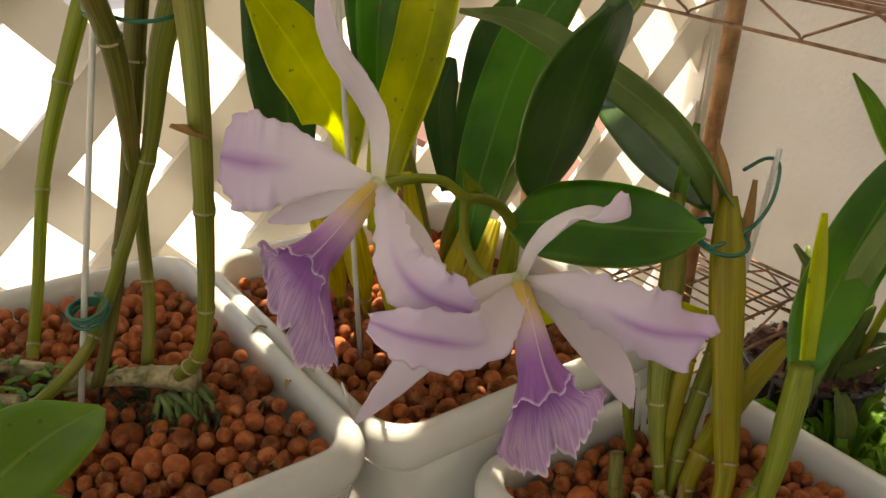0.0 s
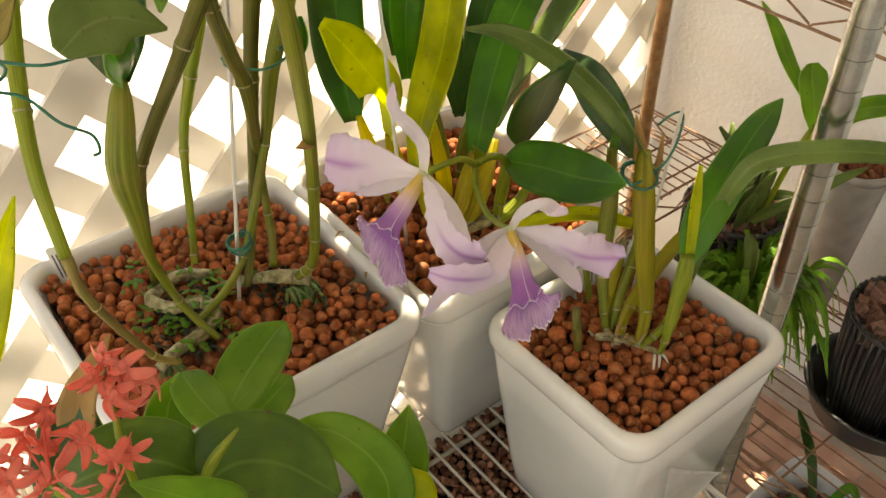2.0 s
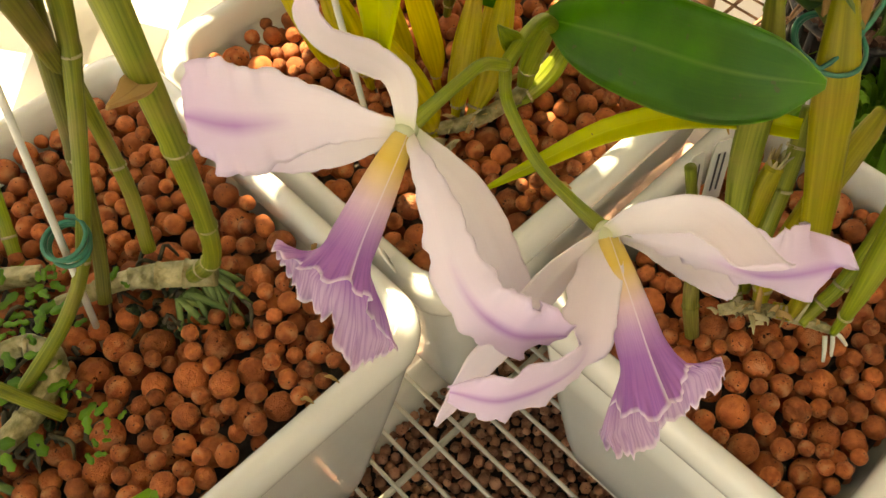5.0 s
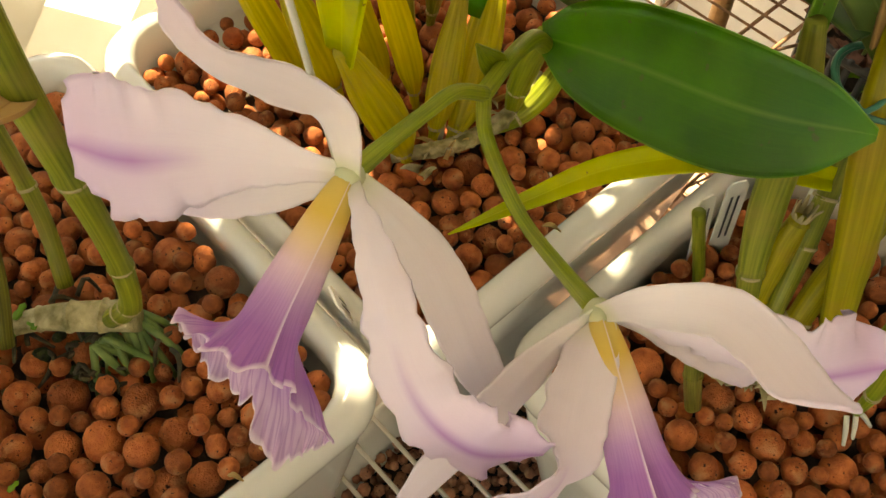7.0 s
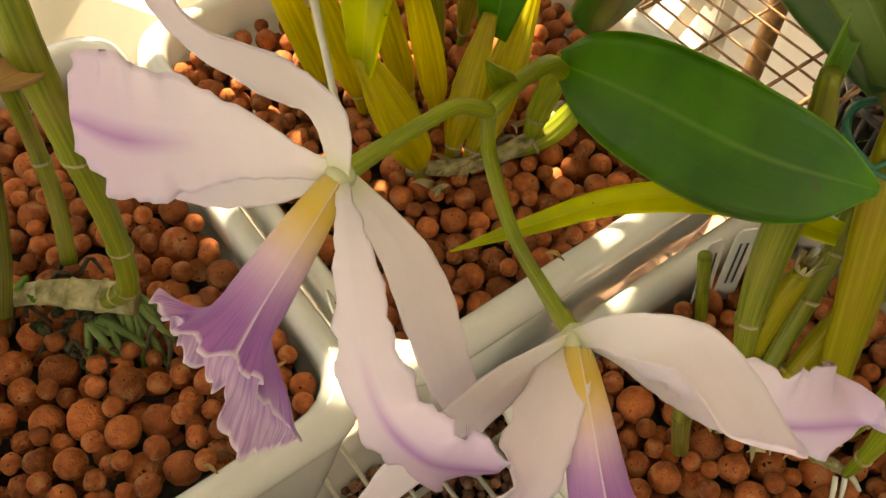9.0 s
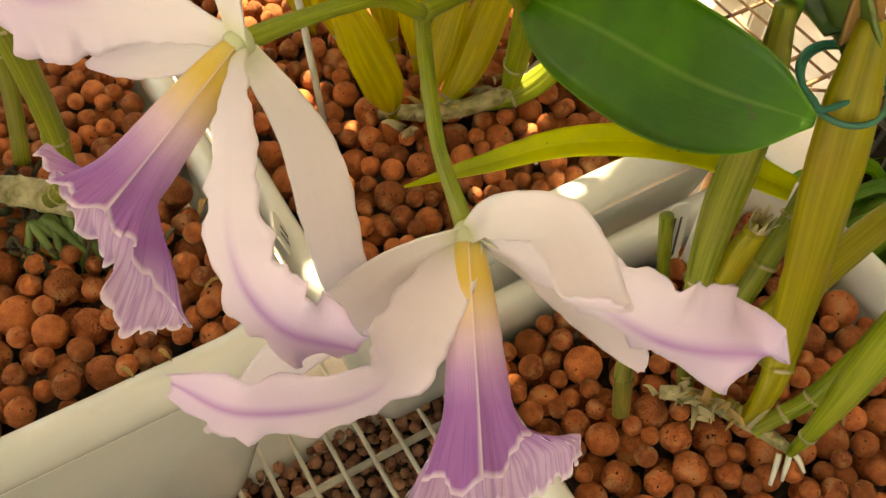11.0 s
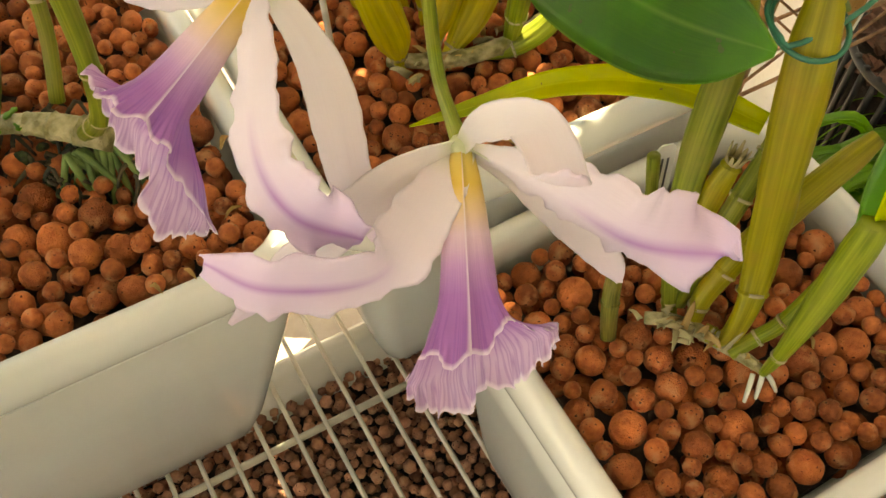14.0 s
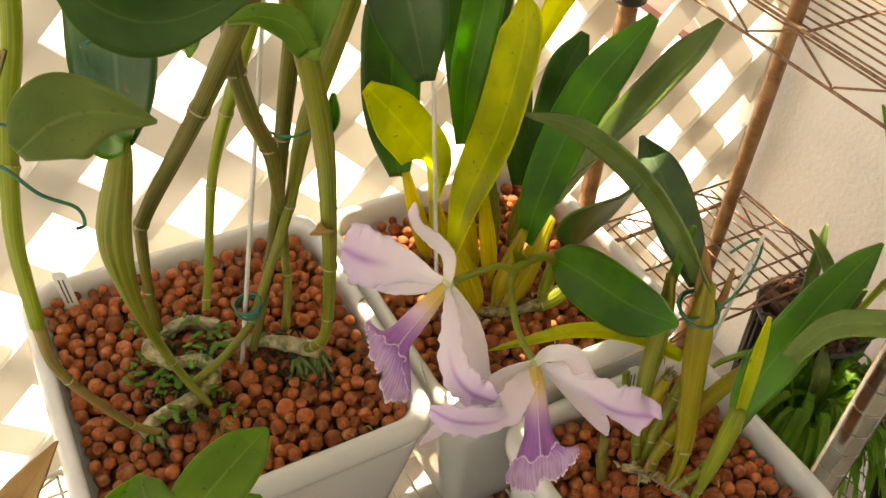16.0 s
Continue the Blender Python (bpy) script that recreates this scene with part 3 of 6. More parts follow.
def shrub(label, x, y, high, wide, seed):
    """A low shrub: bent stems from one foot and many small pointed leaves."""
    rnd = random.Random(seed)
    root = empty("shrub", label, "shrub")
    V, F = [], []
    for i in range(9):
        a = rnd.uniform(0, 6.28)
        top = Vector((x + math.cos(a) * wide * rnd.uniform(0.3, 1), y + math.sin(a) * wide * rnd.uniform(0.3, 1), high * rnd.uniform(0.6, 1)))
        foot = Vector((x, y, -0.01))
        mid = foot.lerp(top, 0.5) + Vector((0, 0, high * 0.15))
        part("stem", tube([foot, mid, top], [0.012, 0.008, 0.004], 8, 6), M_CANE_BROWN, root)
        for k in range(46):
            p = spline_at([foot, mid, top], (rnd.uniform(0.35, 1),))[0] + Vector([rnd.gauss(0, 0.05) for _ in range(3)])
            d = Vector((rnd.uniform(-1, 1), rnd.uniform(-1, 1), rnd.uniform(-0.3, 0.8))).normalized() * rnd.uniform(0.03, 0.06)
            n = d.orthogonal().normalized() * d.length * 0.25
            o = len(V)
            V += [tuple(p), tuple(p + d * 0.5 + n), tuple(p + d), tuple(p + d * 0.5 - n + Vector((0, 0, 0.004)))]
            F.append((o, o + 1, o + 2, o + 3))
    me = bpy.data.meshes.new("foliage")
    me.from_pydata(V, [], F)
    me.materials.append(M_SHRUB)
    ob = new("foliage", me)
    ob.parent = root
    return root


shrub("low bright green garden shrub beyond the lattice", 3.25, 2.55, 0.45, 0.28, 3)
shrub("green garden shrub by the far wall", 4.3, 3.6, 0.8, 0.4, 4)

# ---- racks ----
def wire_shelf(name, label, x0, x1, y0, y1, z, along, mat, gap=0.026, thin=0.0017, thick=0.0027, truss=True, n_cross=3):
    """A wire rack shelf: rods along x or y, cross bars under them and a zigzag edge."""
    root = empty(name, label, "wire shelf")
    a0, a1, b0, b1 = (x0, x1, y0, y1) if along == "x" else (y0, y1, x0, x1)

    def P(a, b, zz):
        return (a, b, zz) if along == "x" else (b, a, zz)
    n = int((b1 - b0) / gap)
    for i in range(n + 1):
        b = b0 + (b1 - b0) * i / n
        part("rod", tube([P(a0, b, z), P(a1, b, z)], [thin, thin], 2, 8), mat, root)
    for i in range(n_cross):
        a = a0 + (a1 - a0) * (i + 0.5) / n_cross
        part("cross_bar", tube([P(a, b0, z - thin - thick), P(a, b1, z - thin - thick)], [thick, thick], 2, 8), mat, root)
    drop = 0.032
    if truss:
        for pts, ln in (((P(a0, b0, 0), P(a1, b0, 0)), a1 - a0), ((P(a0, b1, 0), P(a1, b1, 0)), a1 - a0), ((P(a0, b0, 0), P(a0, b1, 0)), b1 - b0), ((P(a1, b0, 0), P(a1, b1, 0)), b1 - b0)):
            p, q = Vector(pts[0]), Vector(pts[1])
            for zz in (z + 0.004, z + 0.004 - drop):
                part("edge_rod", tube([(p.x, p.y, zz), (q.x, q.y, zz)], [thick * 1.1, thick * 1.1], 2, 8), mat, root)
            k = max(3, int(ln / 0.05))
            zig = []
            for i in range(k + 1):
                c = p.lerp(q, i / k)
                zig.append((c.x, c.y, z + 0.001 if i % 2 else z + 0.007 - drop))
            bent = []
            for u, w in zip(zig, zig[1:]):
                u, w = Vector(u), Vector(w)
                bent += [u.lerp(w, 0.04), u.lerp(w, 0.96)]
            part("zigzag", tube(bent, [thick * 0.85, thick * 0.85], len(bent) * 2 - 1, 6), mat, root)
    return root


def rack_post(name, label, x, y, z0, z1, r, mat, pitch=0.0254):
    root = empty(name, label, "rack post")
    rings, prof, z = [], [], z0
    while z < z1:
        prof += [(z, r), (z + pitch - 0.0016, r), (z + pitch - 0.0013, r * 0.95), (z + pitch - 0.0005, r * 0.95), (z + pitch - 0.0002, r)]
        z += pitch
    for zz, rr in prof:
        rings.append([(x + rr * math.cos(2 * math.pi * k / 32), y + rr * math.sin(2 * math.pi * k / 32), zz) for k in range(32)])
    sharpened(part("pole", loft(rings), mat, root).data)
    return root


wire_shelf("wire_shelf", "white coated wire shelf under the planters", -0.75, 0.428, 0.118, 0.590, SHELF_Z - 0.0021, "y", M_WIRE, gap=0.0212, n_cross=3)
chrome = rack_post("rack_post", "grooved chrome rack post beside a planter", 0.478, 0.165, FLOOR_Z, 2.0, 0.0127, M_CHROME)
rusty = rack_post("rack_post", "rusted brown grooved rack post", 0.60, 0.435, FLOOR_Z, 2.0, 0.0074, M_BAMBOO)
dull = rack_post("rack_post", "dull chrome rack post by the lattice", 0.40, 0.595, FLOOR_Z, 2.0, 0.0125, M_CHROME)
collared = rack_post("rack_post", "dull rack post with black collar", 0.545, 0.585, FLOOR_Z, 2.0, 0.0100, M_BAMBOO)
part("collar", loft([[(0.545 + r * math.cos(2 * math.pi * k / 20), 0.585 + r * math.sin(2 * math.pi * k / 20), z) for k in range(20)] for z, r in ((1.05, 0.015), (1.053, 0.017), (1.078, 0.0155), (1.08, 0.0145))]), M_BLACK, collared, "black plastic collar")
wire_shelf("wire_shelf", "rusted upper wire shelf with zigzag edge", 0.585, 0.88, -0.35, 0.57, 1.094, "y", M_RUST, gap=0.0135, thin=0.0010, thick=0.0014)
wire_shelf("wire_shelf", "rusted low wire shelf beside the planters", 0.475, 0.675, 0.355, 0.50, 0.84, "y", M_RUST, gap=0.014, thin=0.0009, thick=0.0013)
wire_shelf("wire_shelf", "rusted wire shelf holding potted plants", 0.56, 0.88, -0.15, 0.42, 0.56, "y", M_RUST, gap=0.02, thin=0.0011, thick=0.0016)


# ---- planters ----
def planter(label, x0, x1, y0, y1, z0, z1, taper, corner=0.026):
    """A square tapered plastic planter with a rolled rim."""
    root = empty("planter", label, "planter", "white square planters")
    cx, cy, hx, hy = (x0 + x1) / 2, (y0 + y1) / 2, (x1 - x0) / 2, (y1 - y0) / 2
    h = z1 - z0

    def ring(inset, z, r):
        return [(cx + a, cy + b, z) for a, b in rounded(hx - inset, hy - inset, max(r - inset * 0.3, 0.006))]
    rows = [ring(taper + 0.010, z0, corner), ring(taper + 0.003, z0 + 0.004, corner), ring(taper, z0 + 0.012, corner)]
    for k in range(1, 5):
        f = k / 5
        rows.append(ring(taper * (1 - f) + 0.0035 * f, z0 + (h - 0.03) * f, corner))
    rows += [ring(0.0038, z1 - 0.028, corner), ring(0.0028, z1 - 0.025, corner), ring(0.001, z1 - 0.021, corner), ring(0.0, z1 - 0.015, corner), ring(0.0003, z1 - 0.008, corner), ring(0.002, z1 - 0.003, corner), ring(0.0045, z1 - 0.0006, corner), ring(0.0075, z1, corner), ring(0.0105, z1 - 0.001, corner), ring(0.0125, z1 - 0.004, corner), ring(0.0135, z1 - 0.010, corner)]
    for k in range(0, 5):
        f = k / 4
        rows.append(ring(0.014 * (1 - f) + (taper + 0.006) * f, z1 - 0.014 - (h - 0.022) * f, corner))
    rim0 = 8
    sharpened(part("wall", loft(rows[:rim0] + [ring(0.0085, z1 - 0.024, corner)] + [ring(taper * f + 0.0105 * (1 - f) + 0.006 * f, z1 - 0.024 - (h - 0.032) * f, corner) for f in (0.0, 0.25, 0.5, 0.75, 1.0)]), M_POT, root).data, 60)
    sharpened(part("rim", loft(rows[rim0:rim0 + 10] + [ring(0.0135, z1 - 0.022, corner)], False), M_POT, root, "rolled glossy rim").data, 60)
    return root


POT_A = (-0.063, 0.2005, 0.316, 0.588)
POT_B = (0.2045, 0.452, 0.320, 0.585)
POT_C = (0.247, 0.451, 0.122, 0.313)
planter("large glossy white plastic planter full of clay pebbles", *POT_A, SHELF_Z, 0.907, 0.050)
planter("glossy white plastic planter standing by the lattice", *POT_B, SHELF_Z, 0.897, 0.045)
planter("smaller glossy white plastic planter with clay pebbles", *POT_C, SHELF_Z, 0.872, 0.026)


def settle(x0, x1, y0, y1, floor_z, top_z, r_lo, r_hi, count, seed, keep=()):
    """Balls dropped one after another into a box, each into the lowest of several places."""
    rnd = np.random.default_rng(seed)
    X, Y, Z, R = (np.zeros(count) for _ in range(4))
    n = 0
    for _ in range(count * 5):
        if n >= count:
            break
        r = rnd.uniform(r_lo, r_hi) if rnd.random() < 0.8 else rnd.uniform(r_lo * 0.75, r_lo)
        best = None
        for _ in range(34):
            x, y = rnd.uniform(x0 + r, x1 - r), rnd.uniform(y0 + r, y1 - r)
            d2 = (X[:n] - x) ** 2 + (Y[:n] - y) ** 2
            rr = (R[:n] + r) ** 2
            hit = d2 < rr
            z = floor_z + r
            if hit.any():
                z = max(z, float((Z[:n][hit] + np.sqrt(rr[hit] - d2[hit])).max()))
            if best is None or z < best[0]:
                best = (z, x, y)
        if best[0] + r > top_z:
            continue
        Z[n], X[n], Y[n], R[n] = best[0], best[1], best[2], r
        n += 1
    return [(X[i], Y[i], Z[i], R[i]) for i in range(n)]


BALLS = [to_mesh("clay_ball", ball(1.0, 3, s, 0.05 if s < 5 else 0.14, (1, 1 - 0.03 * (s % 3), 1 - 0.03 * (s % 2))), M_LECA) for s in range(7)]


def joined_balls(name, places, mat, parent, sub, seed, label="", tags=None):
    """Many small balls in one mesh."""
    rnd = random.Random(seed)
    protos = []
    for s in range(4):
        bm = ball(1.0, sub, seed + s, 0.08)
        bm.verts.ensure_lookup_table()
        protos.append(([v.co.copy() for v in bm.verts], [[v.index for v in f.verts] for f in bm.faces]))
        bm.free()
    V, F = [], []
    for x, y, z, r in places:
        vs, fs = rnd.choice(protos)
        m = Matrix.Translation((x, y, z)) @ Euler((rnd.uniform(0, 6.28), rnd.uniform(0, 6.28), rnd.uniform(0, 6.28))).to_matrix().to_4x4() @ Matrix.Diagonal((r, r * rnd.uniform(0.85, 1), r, 1))
        o = len(V)
        V += [tuple(m @ v) for v in vs]
        F += [[i + o for i in f] for f in fs]
    me = bpy.data.meshes.new(name)
    me.from_pydata(V, [], F)
    me.materials.append(mat)
    me.shade_smooth()
    ob = new(name, me)
    if parent is not None:
        ob.parent = parent
    return ob


def fill(pot, floor_z, top_z, label, seed, r_lo=0.0054, r_hi=0.0090, count=1500, inset=0.016):
    x0, x1, y0, y1 = pot
    balls = settle(x0 + inset, x1 - inset, y0 + inset, y1 - inset, floor_z, top_z, r_lo, r_hi, count, seed)
    balls.sort(key=lambda b: -(b[2] + b[3]))
    upper, rest = balls[:300], balls[300:]
    root = joined_balls("clay_pebbles", rest, M_LECA_MASS, None, 2, seed)
    tagged(root, label, "clay pebbles", kind="stuff")
    # Added dark slab: its colour gives the deep shade between the pebbles.
    part("gap_shade", box_bm(x0 + inset + 0.003, x1 - inset - 0.003, y0 + inset + 0.003, y1 - inset - 0.003, floor_z, top_z - 0.0205, 0.004), M_SOIL_AND_SHADE, root, "dark slab standing in for the shade between the pebbles", smooth=False)
    rnd = random.Random(seed)
    for x, y, z, r in upper:
        ob = new("pebble", rnd.choice(BALLS))
        ob.parent = root
        ob.matrix_basis = Matrix.Translation((x, y, z)) @ Euler((rnd.uniform(0, 6.28), rnd.uniform(0, 6.28), rnd.uniform(0, 6.28))).to_matrix().to_4x4() @ Matrix.Diagonal((r, r, r, 1))
    return balls


fill(POT_A, 0.855, 0.902, "round reddish-brown clay pebbles filling the large planter", 11)
fill(POT_B, 0.835, 0.882, "round reddish-brown clay pebbles in the planter by the lattice", 12)
fill(POT_C, 0.815, 0.862, "round reddish-brown clay pebbles in the smaller planter", 13)


def tray(label, x0, x1, y0, y1, z0, z1):
    root = empty("gravel_tray", label, "tray")
    cx, cy, hx, hy = (x0 + x1) / 2, (y0 + y1) / 2, (x1 - x0) / 2, (y1 - y0) / 2

    def ring(i, z):
        return [(cx + a, cy + b, z) for a, b in rounded(hx - i, hy - i, 0.02)]
    part("basin", loft([ring(0.02, z0), ring(0.014, z0 + 0.005), ring(0.008, z1 - 0.02), ring(0.0, z1 - 0.012), ring(0.0, z1 - 0.003), ring(0.004, z1), ring(0.010, z1), ring(0.014, z1 - 0.004), ring(0.022, z0 + 0.012)]), M_POT, root)
    for x in (x0 + 0.1, x1 - 0.1):
        for y in (y0 + 0.06, y1 - 0.06):
            part("foot", box_bm(x - 0.02, x + 0.02, y - 0.02, y + 0.02, FLOOR_Z, z0 + 0.004, bevel=0.003), M_POT, root)
    return root


TRAY = (-0.32, 0.398, 0.095, 0.425)
tray("white plastic tray of dark clay gravel under the wire shelf", *TRAY, 0.515, 0.622)
g = settle(TRAY[0] + 0.02, TRAY[1] - 0.015, TRAY[2] + 0.015, TRAY[3] - 0.015, 0.568, 0.604, 0.0038, 0.0058, 4300, 21)
tagged(joined_balls("clay_gravel", g, M_LECA_DARK, None, 1, 31), "small dark reddish clay gravel in the tray", "gravel", kind="stuff")
tagged(part("tray_soil", box_bm(TRAY[0] + 0.022, TRAY[1] - 0.022, TRAY[2] + 0.022, TRAY[3] - 0.022, 0.529, 0.570), M_SOIL_AND_SHADE, None, smooth=False), "dark damp bed under the tray's gravel", "soil", kind="stuff")


# ---- orchid plants ----
TO_EYE = (-0.5, -0.62, 0.6)


def leaf(plant, pts, width, face, mat, profile=None, fold=0.2, curl=0.0, ruffle=0.0, thick=0.0018, label="", tip=0.0, seed=1, n=26):
    return part("leaf", blade(pts, width, face, profile or [0.3, 0.72, 0.96, 1.0, 0.85, 0.18], thick, fold, ruffle, 3, curl, n, 9, seed, tip), mat, plant, label)


def cane(plant, pts, radii, mat, rings=(), label="", wobble=0.03, name="cane", n=30, segs=12):
    ribs = 11 if name == "pseudobulb" else 3
    segs = 40 if name == "pseudobulb" else max(segs, 14)
    ob = part(name, tube(pts, radii, n, segs, wobble * (0.6 if ribs == 11 else 1), rings, ribs=ribs), mat, plant, label)
    if name in ("cane", "pseudobulb"):
        for g in rings:                       # pale scar round each joint
            a, b = spline_at(pts, (max(g - 0.008, 0), min(g + 0.008, 0.999)))
            d = (b - a).normalized()
            mid, r = a.lerp(b, 0.5), interp(radii, g)
            part("node_scar", tube([mid - d * 0.0007, mid + d * 0.0007], [r * 1.16, r * 1.16], 3, segs), M_SHEATH, ob)
    return ob


def tie(label, centre, r, turns, tail=(), thick=0.0011, parent=None, tilt=(0.1, 0.2)):
    """A coated wire wound round canes, with a loose end."""
    c = Vector(centre)
    pts = []
    for i in range(int(turns * 14) + 1):
        a = 2 * math.pi * i / 14
        rr = r * (1 + 0.08 * math.sin(a * 1.7))
        pts.append(c + Vector((rr * math.cos(a), rr * math.sin(a), tilt[0] * rr * math.cos(a) + tilt[1] * rr * math.sin(a) + 0.0024 * i / 14)))
    pts += [Vector(p) for p in tail]
    return tagged(part("plant_tie", tube(pts, [thick, thick], len(pts) * 3, 7), M_TIE, None), label, "plant tie")


def stake(label, a, b, r):
    return tagged(part("stake", tube([a, b], [r, r * 0.95], 4, 8), M_STAKE, None), label, "plant stake")


# the tall plant in the large planter
pa = empty("orchid_plant", "tall leafless-stemmed orchid with many ringed canes in the large planter", "orchid")
cane(pa, [(0.1300, 0.4120, 0.9180), (0.1385, 0.4000, 0.9381), (0.1422, 0.3947, 0.9814), (0.1417, 0.3867, 1.0617), (0.1444, 0.3973, 1.1247), (0.1315, 0.3875, 1.1958), (0.108, 0.377, 1.30)], [0.0042, 0.0042, 0.0044, 0.0054, 0.0070, 0.0068, 0.006], M_CANE, (0.07, 0.14, 0.28, 0.42), "thick fresh green cane")
leaf(pa, [(0.1417, 0.3867, 1.0600), (0.132, 0.379, 1.066), (0.123, 0.373, 1.072)], 0.010, (0, -0.4, 1), M_LEAF_DRY, [0.9, 1, 0.5, 0.1], 0.3, label="small dry leaf stub")
leaf(pa, [(0.1444, 0.3973, 1.1247), (0.152, 0.399, 1.138), (0.153, 0.400, 1.154)], 0.010, TO_EYE, M_LEAF, [0.6, 1, 0.8, 0.3], 0.3)
cane(pa, [(0.0671, 0.4911, 0.8830), (0.0879, 0.5281, 0.9268), (0.1083, 0.5600, 0.9868), (0.1282, 0.5640, 1.0447), (0.1629, 0.5620, 1.1400), (0.20, 0.55, 1.27)], [0.0034, 0.0036, 0.0042, 0.0055, 0.0062, 0.006], M_CANE_FRESH, (0.1, 0.38, 0.6), "thin pale green cane")
cane(pa, [(0.0350, 0.4975, 0.8817), (0.0308, 0.4798, 0.9435), (0.0298, 0.4448, 1.0402), (0.0345, 0.4282, 1.0790), (0.0771, 0.4292, 1.1431), (0.1050, 0.3968, 1.2265), (0.130, 0.37, 1.31)], [0.0034, 0.0036, 0.0042, 0.0048, 0.0060, 0.0064, 0.006], M_CANE_OLD, (0.22, 0.46, 0.67), "ribbed olive-brown cane", 0.06)
cane(pa, [(0.0468, 0.4040, 0.9019), (0.0324, 0.4224, 0.9302), (0.0186, 0.4266, 0.9833), (0.0112, 0.4093, 1.0421), (0.0115, 0.4127, 1.0813), (0.0234, 0.4204, 1.1198), (0.0313, 0.4303, 1.1339)], [0.0030, 0.0032, 0.0038, 0.0068, 0.0102, 0.0080, 0.0042], M_CANE, (0.2,), "swollen ribbed pseudobulb with papery sheath", 0.07, "pseudobulb", 36, 16)
cane(pa, [(0.0060, 0.3870, 0.9140), (-0.0133, 0.3864, 0.9390), (-0.0417, 0.3800, 1.0140), (-0.0450, 0.3900, 1.0470)], [0.0028, 0.0029, 0.0033, 0.0042], M_CANE_BROWN, (0.3, 0.62), "brown ringed lower cane")
cane(pa, [(-0.0450, 0.3900, 1.0470), (-0.0412, 0.4135, 1.1009), (-0.0253, 0.4502, 1.1521), (-0.0050, 0.4857, 1.2055), (0.01, 0.50, 1.33)], [0.0044, 0.0052, 0.0058, 0.0060, 0.0060], M_CANE_FRESH, (0.4, 0.8), "thick smooth green cane")
cane(pa, [(0.0392, 0.4208, 0.9120), (0.0746, 0.4304, 0.9249), (0.1007, 0.4412, 0.9491), (0.1392, 0.4588, 1.0250), (0.1531, 0.4547, 1.0929), (0.1806, 0.4478, 1.1734), (0.205, 0.435, 1.26)], [0.0034, 0.0034, 0.0034, 0.0042, 0.0064, 0.0072, 0.006], M_CANE, (0.3, 0.5), "ringed olive-green cane", 0.05)
cane(pa, [(0.0918, 0.4344, 0.9122), (0.1078, 0.4469, 0.9447), (0.1308, 0.4653, 1.0178), (0.1460, 0.4741, 1.0962), (0.1570, 0.4670, 1.1809), (0.162, 0.46, 1.27)], [0.0034, 0.0036, 0.0046, 0.0060, 0.0070, 0.007], M_CANE_OLD, (0.3, 0.55, 0.8), "ribbed olive cane", 0.05)
cane(pa, [(0.135, 0.466, 1.010), (0.125, 0.445, 1.085), (0.110, 0.432, 1.13), (0.104, 0.435, 1.17), (0.106, 0.44, 1.23)], [0.004, 0.0056, 0.006, 0.0056, 0.0045], M_CANE_OLD, (0.3, 0.7), "leaning olive cane", 0.06)
cane(pa, [(0.1240, 0.4471, 0.9081), (0.1326, 0.4591, 0.9388), (0.1367, 0.4706, 0.9768), (0.1367, 0.4685, 1.0051)], [0.0036, 0.0036, 0.004], M_CANE, (0.45,))
# creeping rhizome with roots
cane(pa, [(0.138, 0.408, 0.914), (0.122, 0.424, 0.913), (0.104, 0.440, 0.910), (0.075, 0.452, 0.908)], [0.0068, 0.0064, 0.0046, 0.0040], M_RHIZOME, (0.2, 0.4, 0.6, 0.8), "knobbly ringed rhizome", 0.12, "rhizome", 26, 14)
cane(pa, [(0.034, 0.485, 0.905), (0.020, 0.470, 0.912), (0.030, 0.450, 0.912), (0.052, 0.444, 0.910), (0.058, 0.428, 0.908), (0.040, 0.414, 0.906), (0.012, 0.406, 0.908), (-0.006, 0.398, 0.906)], [0.0042, 0.0058, 0.0050, 0.0050, 0.0062, 0.0056, 0.0050, 0.0048], M_RHIZOME, (0.15, 0.3, 0.45, 0.6, 0.75, 0.9), "knobbly ringed rhizome", 0.13, "rhizome", 40, 14)
cane(pa, [(0.03, 0.484, 0.905), (0.055, 0.492, 0.904), (0.078, 0.478, 0.903)], [0.005, 0.0055, 0.005], M_RHIZOME, (0.3, 0.6), "knobbly ringed rhizome", 0.12, "rhizome", 20, 12)
rr = random.Random(5)
for i in range(19):
    a = rr.uniform(-2.6, -0.2)
    s = Vector((0.132 + rr.uniform(-0.014, 0.012), 0.413, 0.909))
    e = s + Vector((math.cos(a) * rr.uniform(0.006, 0.020), math.sin(a) * rr.uniform(0.008, 0.024), rr.uniform(-0.030, -0.014)))
    cane(pa, [s, s.lerp(e, 0.45) + Vector((0, -0.002, 0.003)), e], [0.0015, 0.0016, 0.0011], M_ROOT, (), "", 0.05, "root", 10, 8)
for i in range(5):
    s = Vector((0.004 + rr.uniform(-0.01, 0.01), 0.402, 0.904))
    e = s + Vector((rr.uniform(-0.006, 0.014), rr.uniform(-0.03, -0.008), -0.018))
    cane(pa, [s, s.lerp(e, 0.5) + Vector((0, 0, 0.003)), e], [0.002, 0.002, 0.0016], M_ROOT, (), "", 0.05, "root", 8, 8)
# dark old roots and moss round the rhizome
rt = empty("root_mat", "dark tangled old roots and moss among the pebbles", "roots", kind="stuff")
strands = bmesh.new()
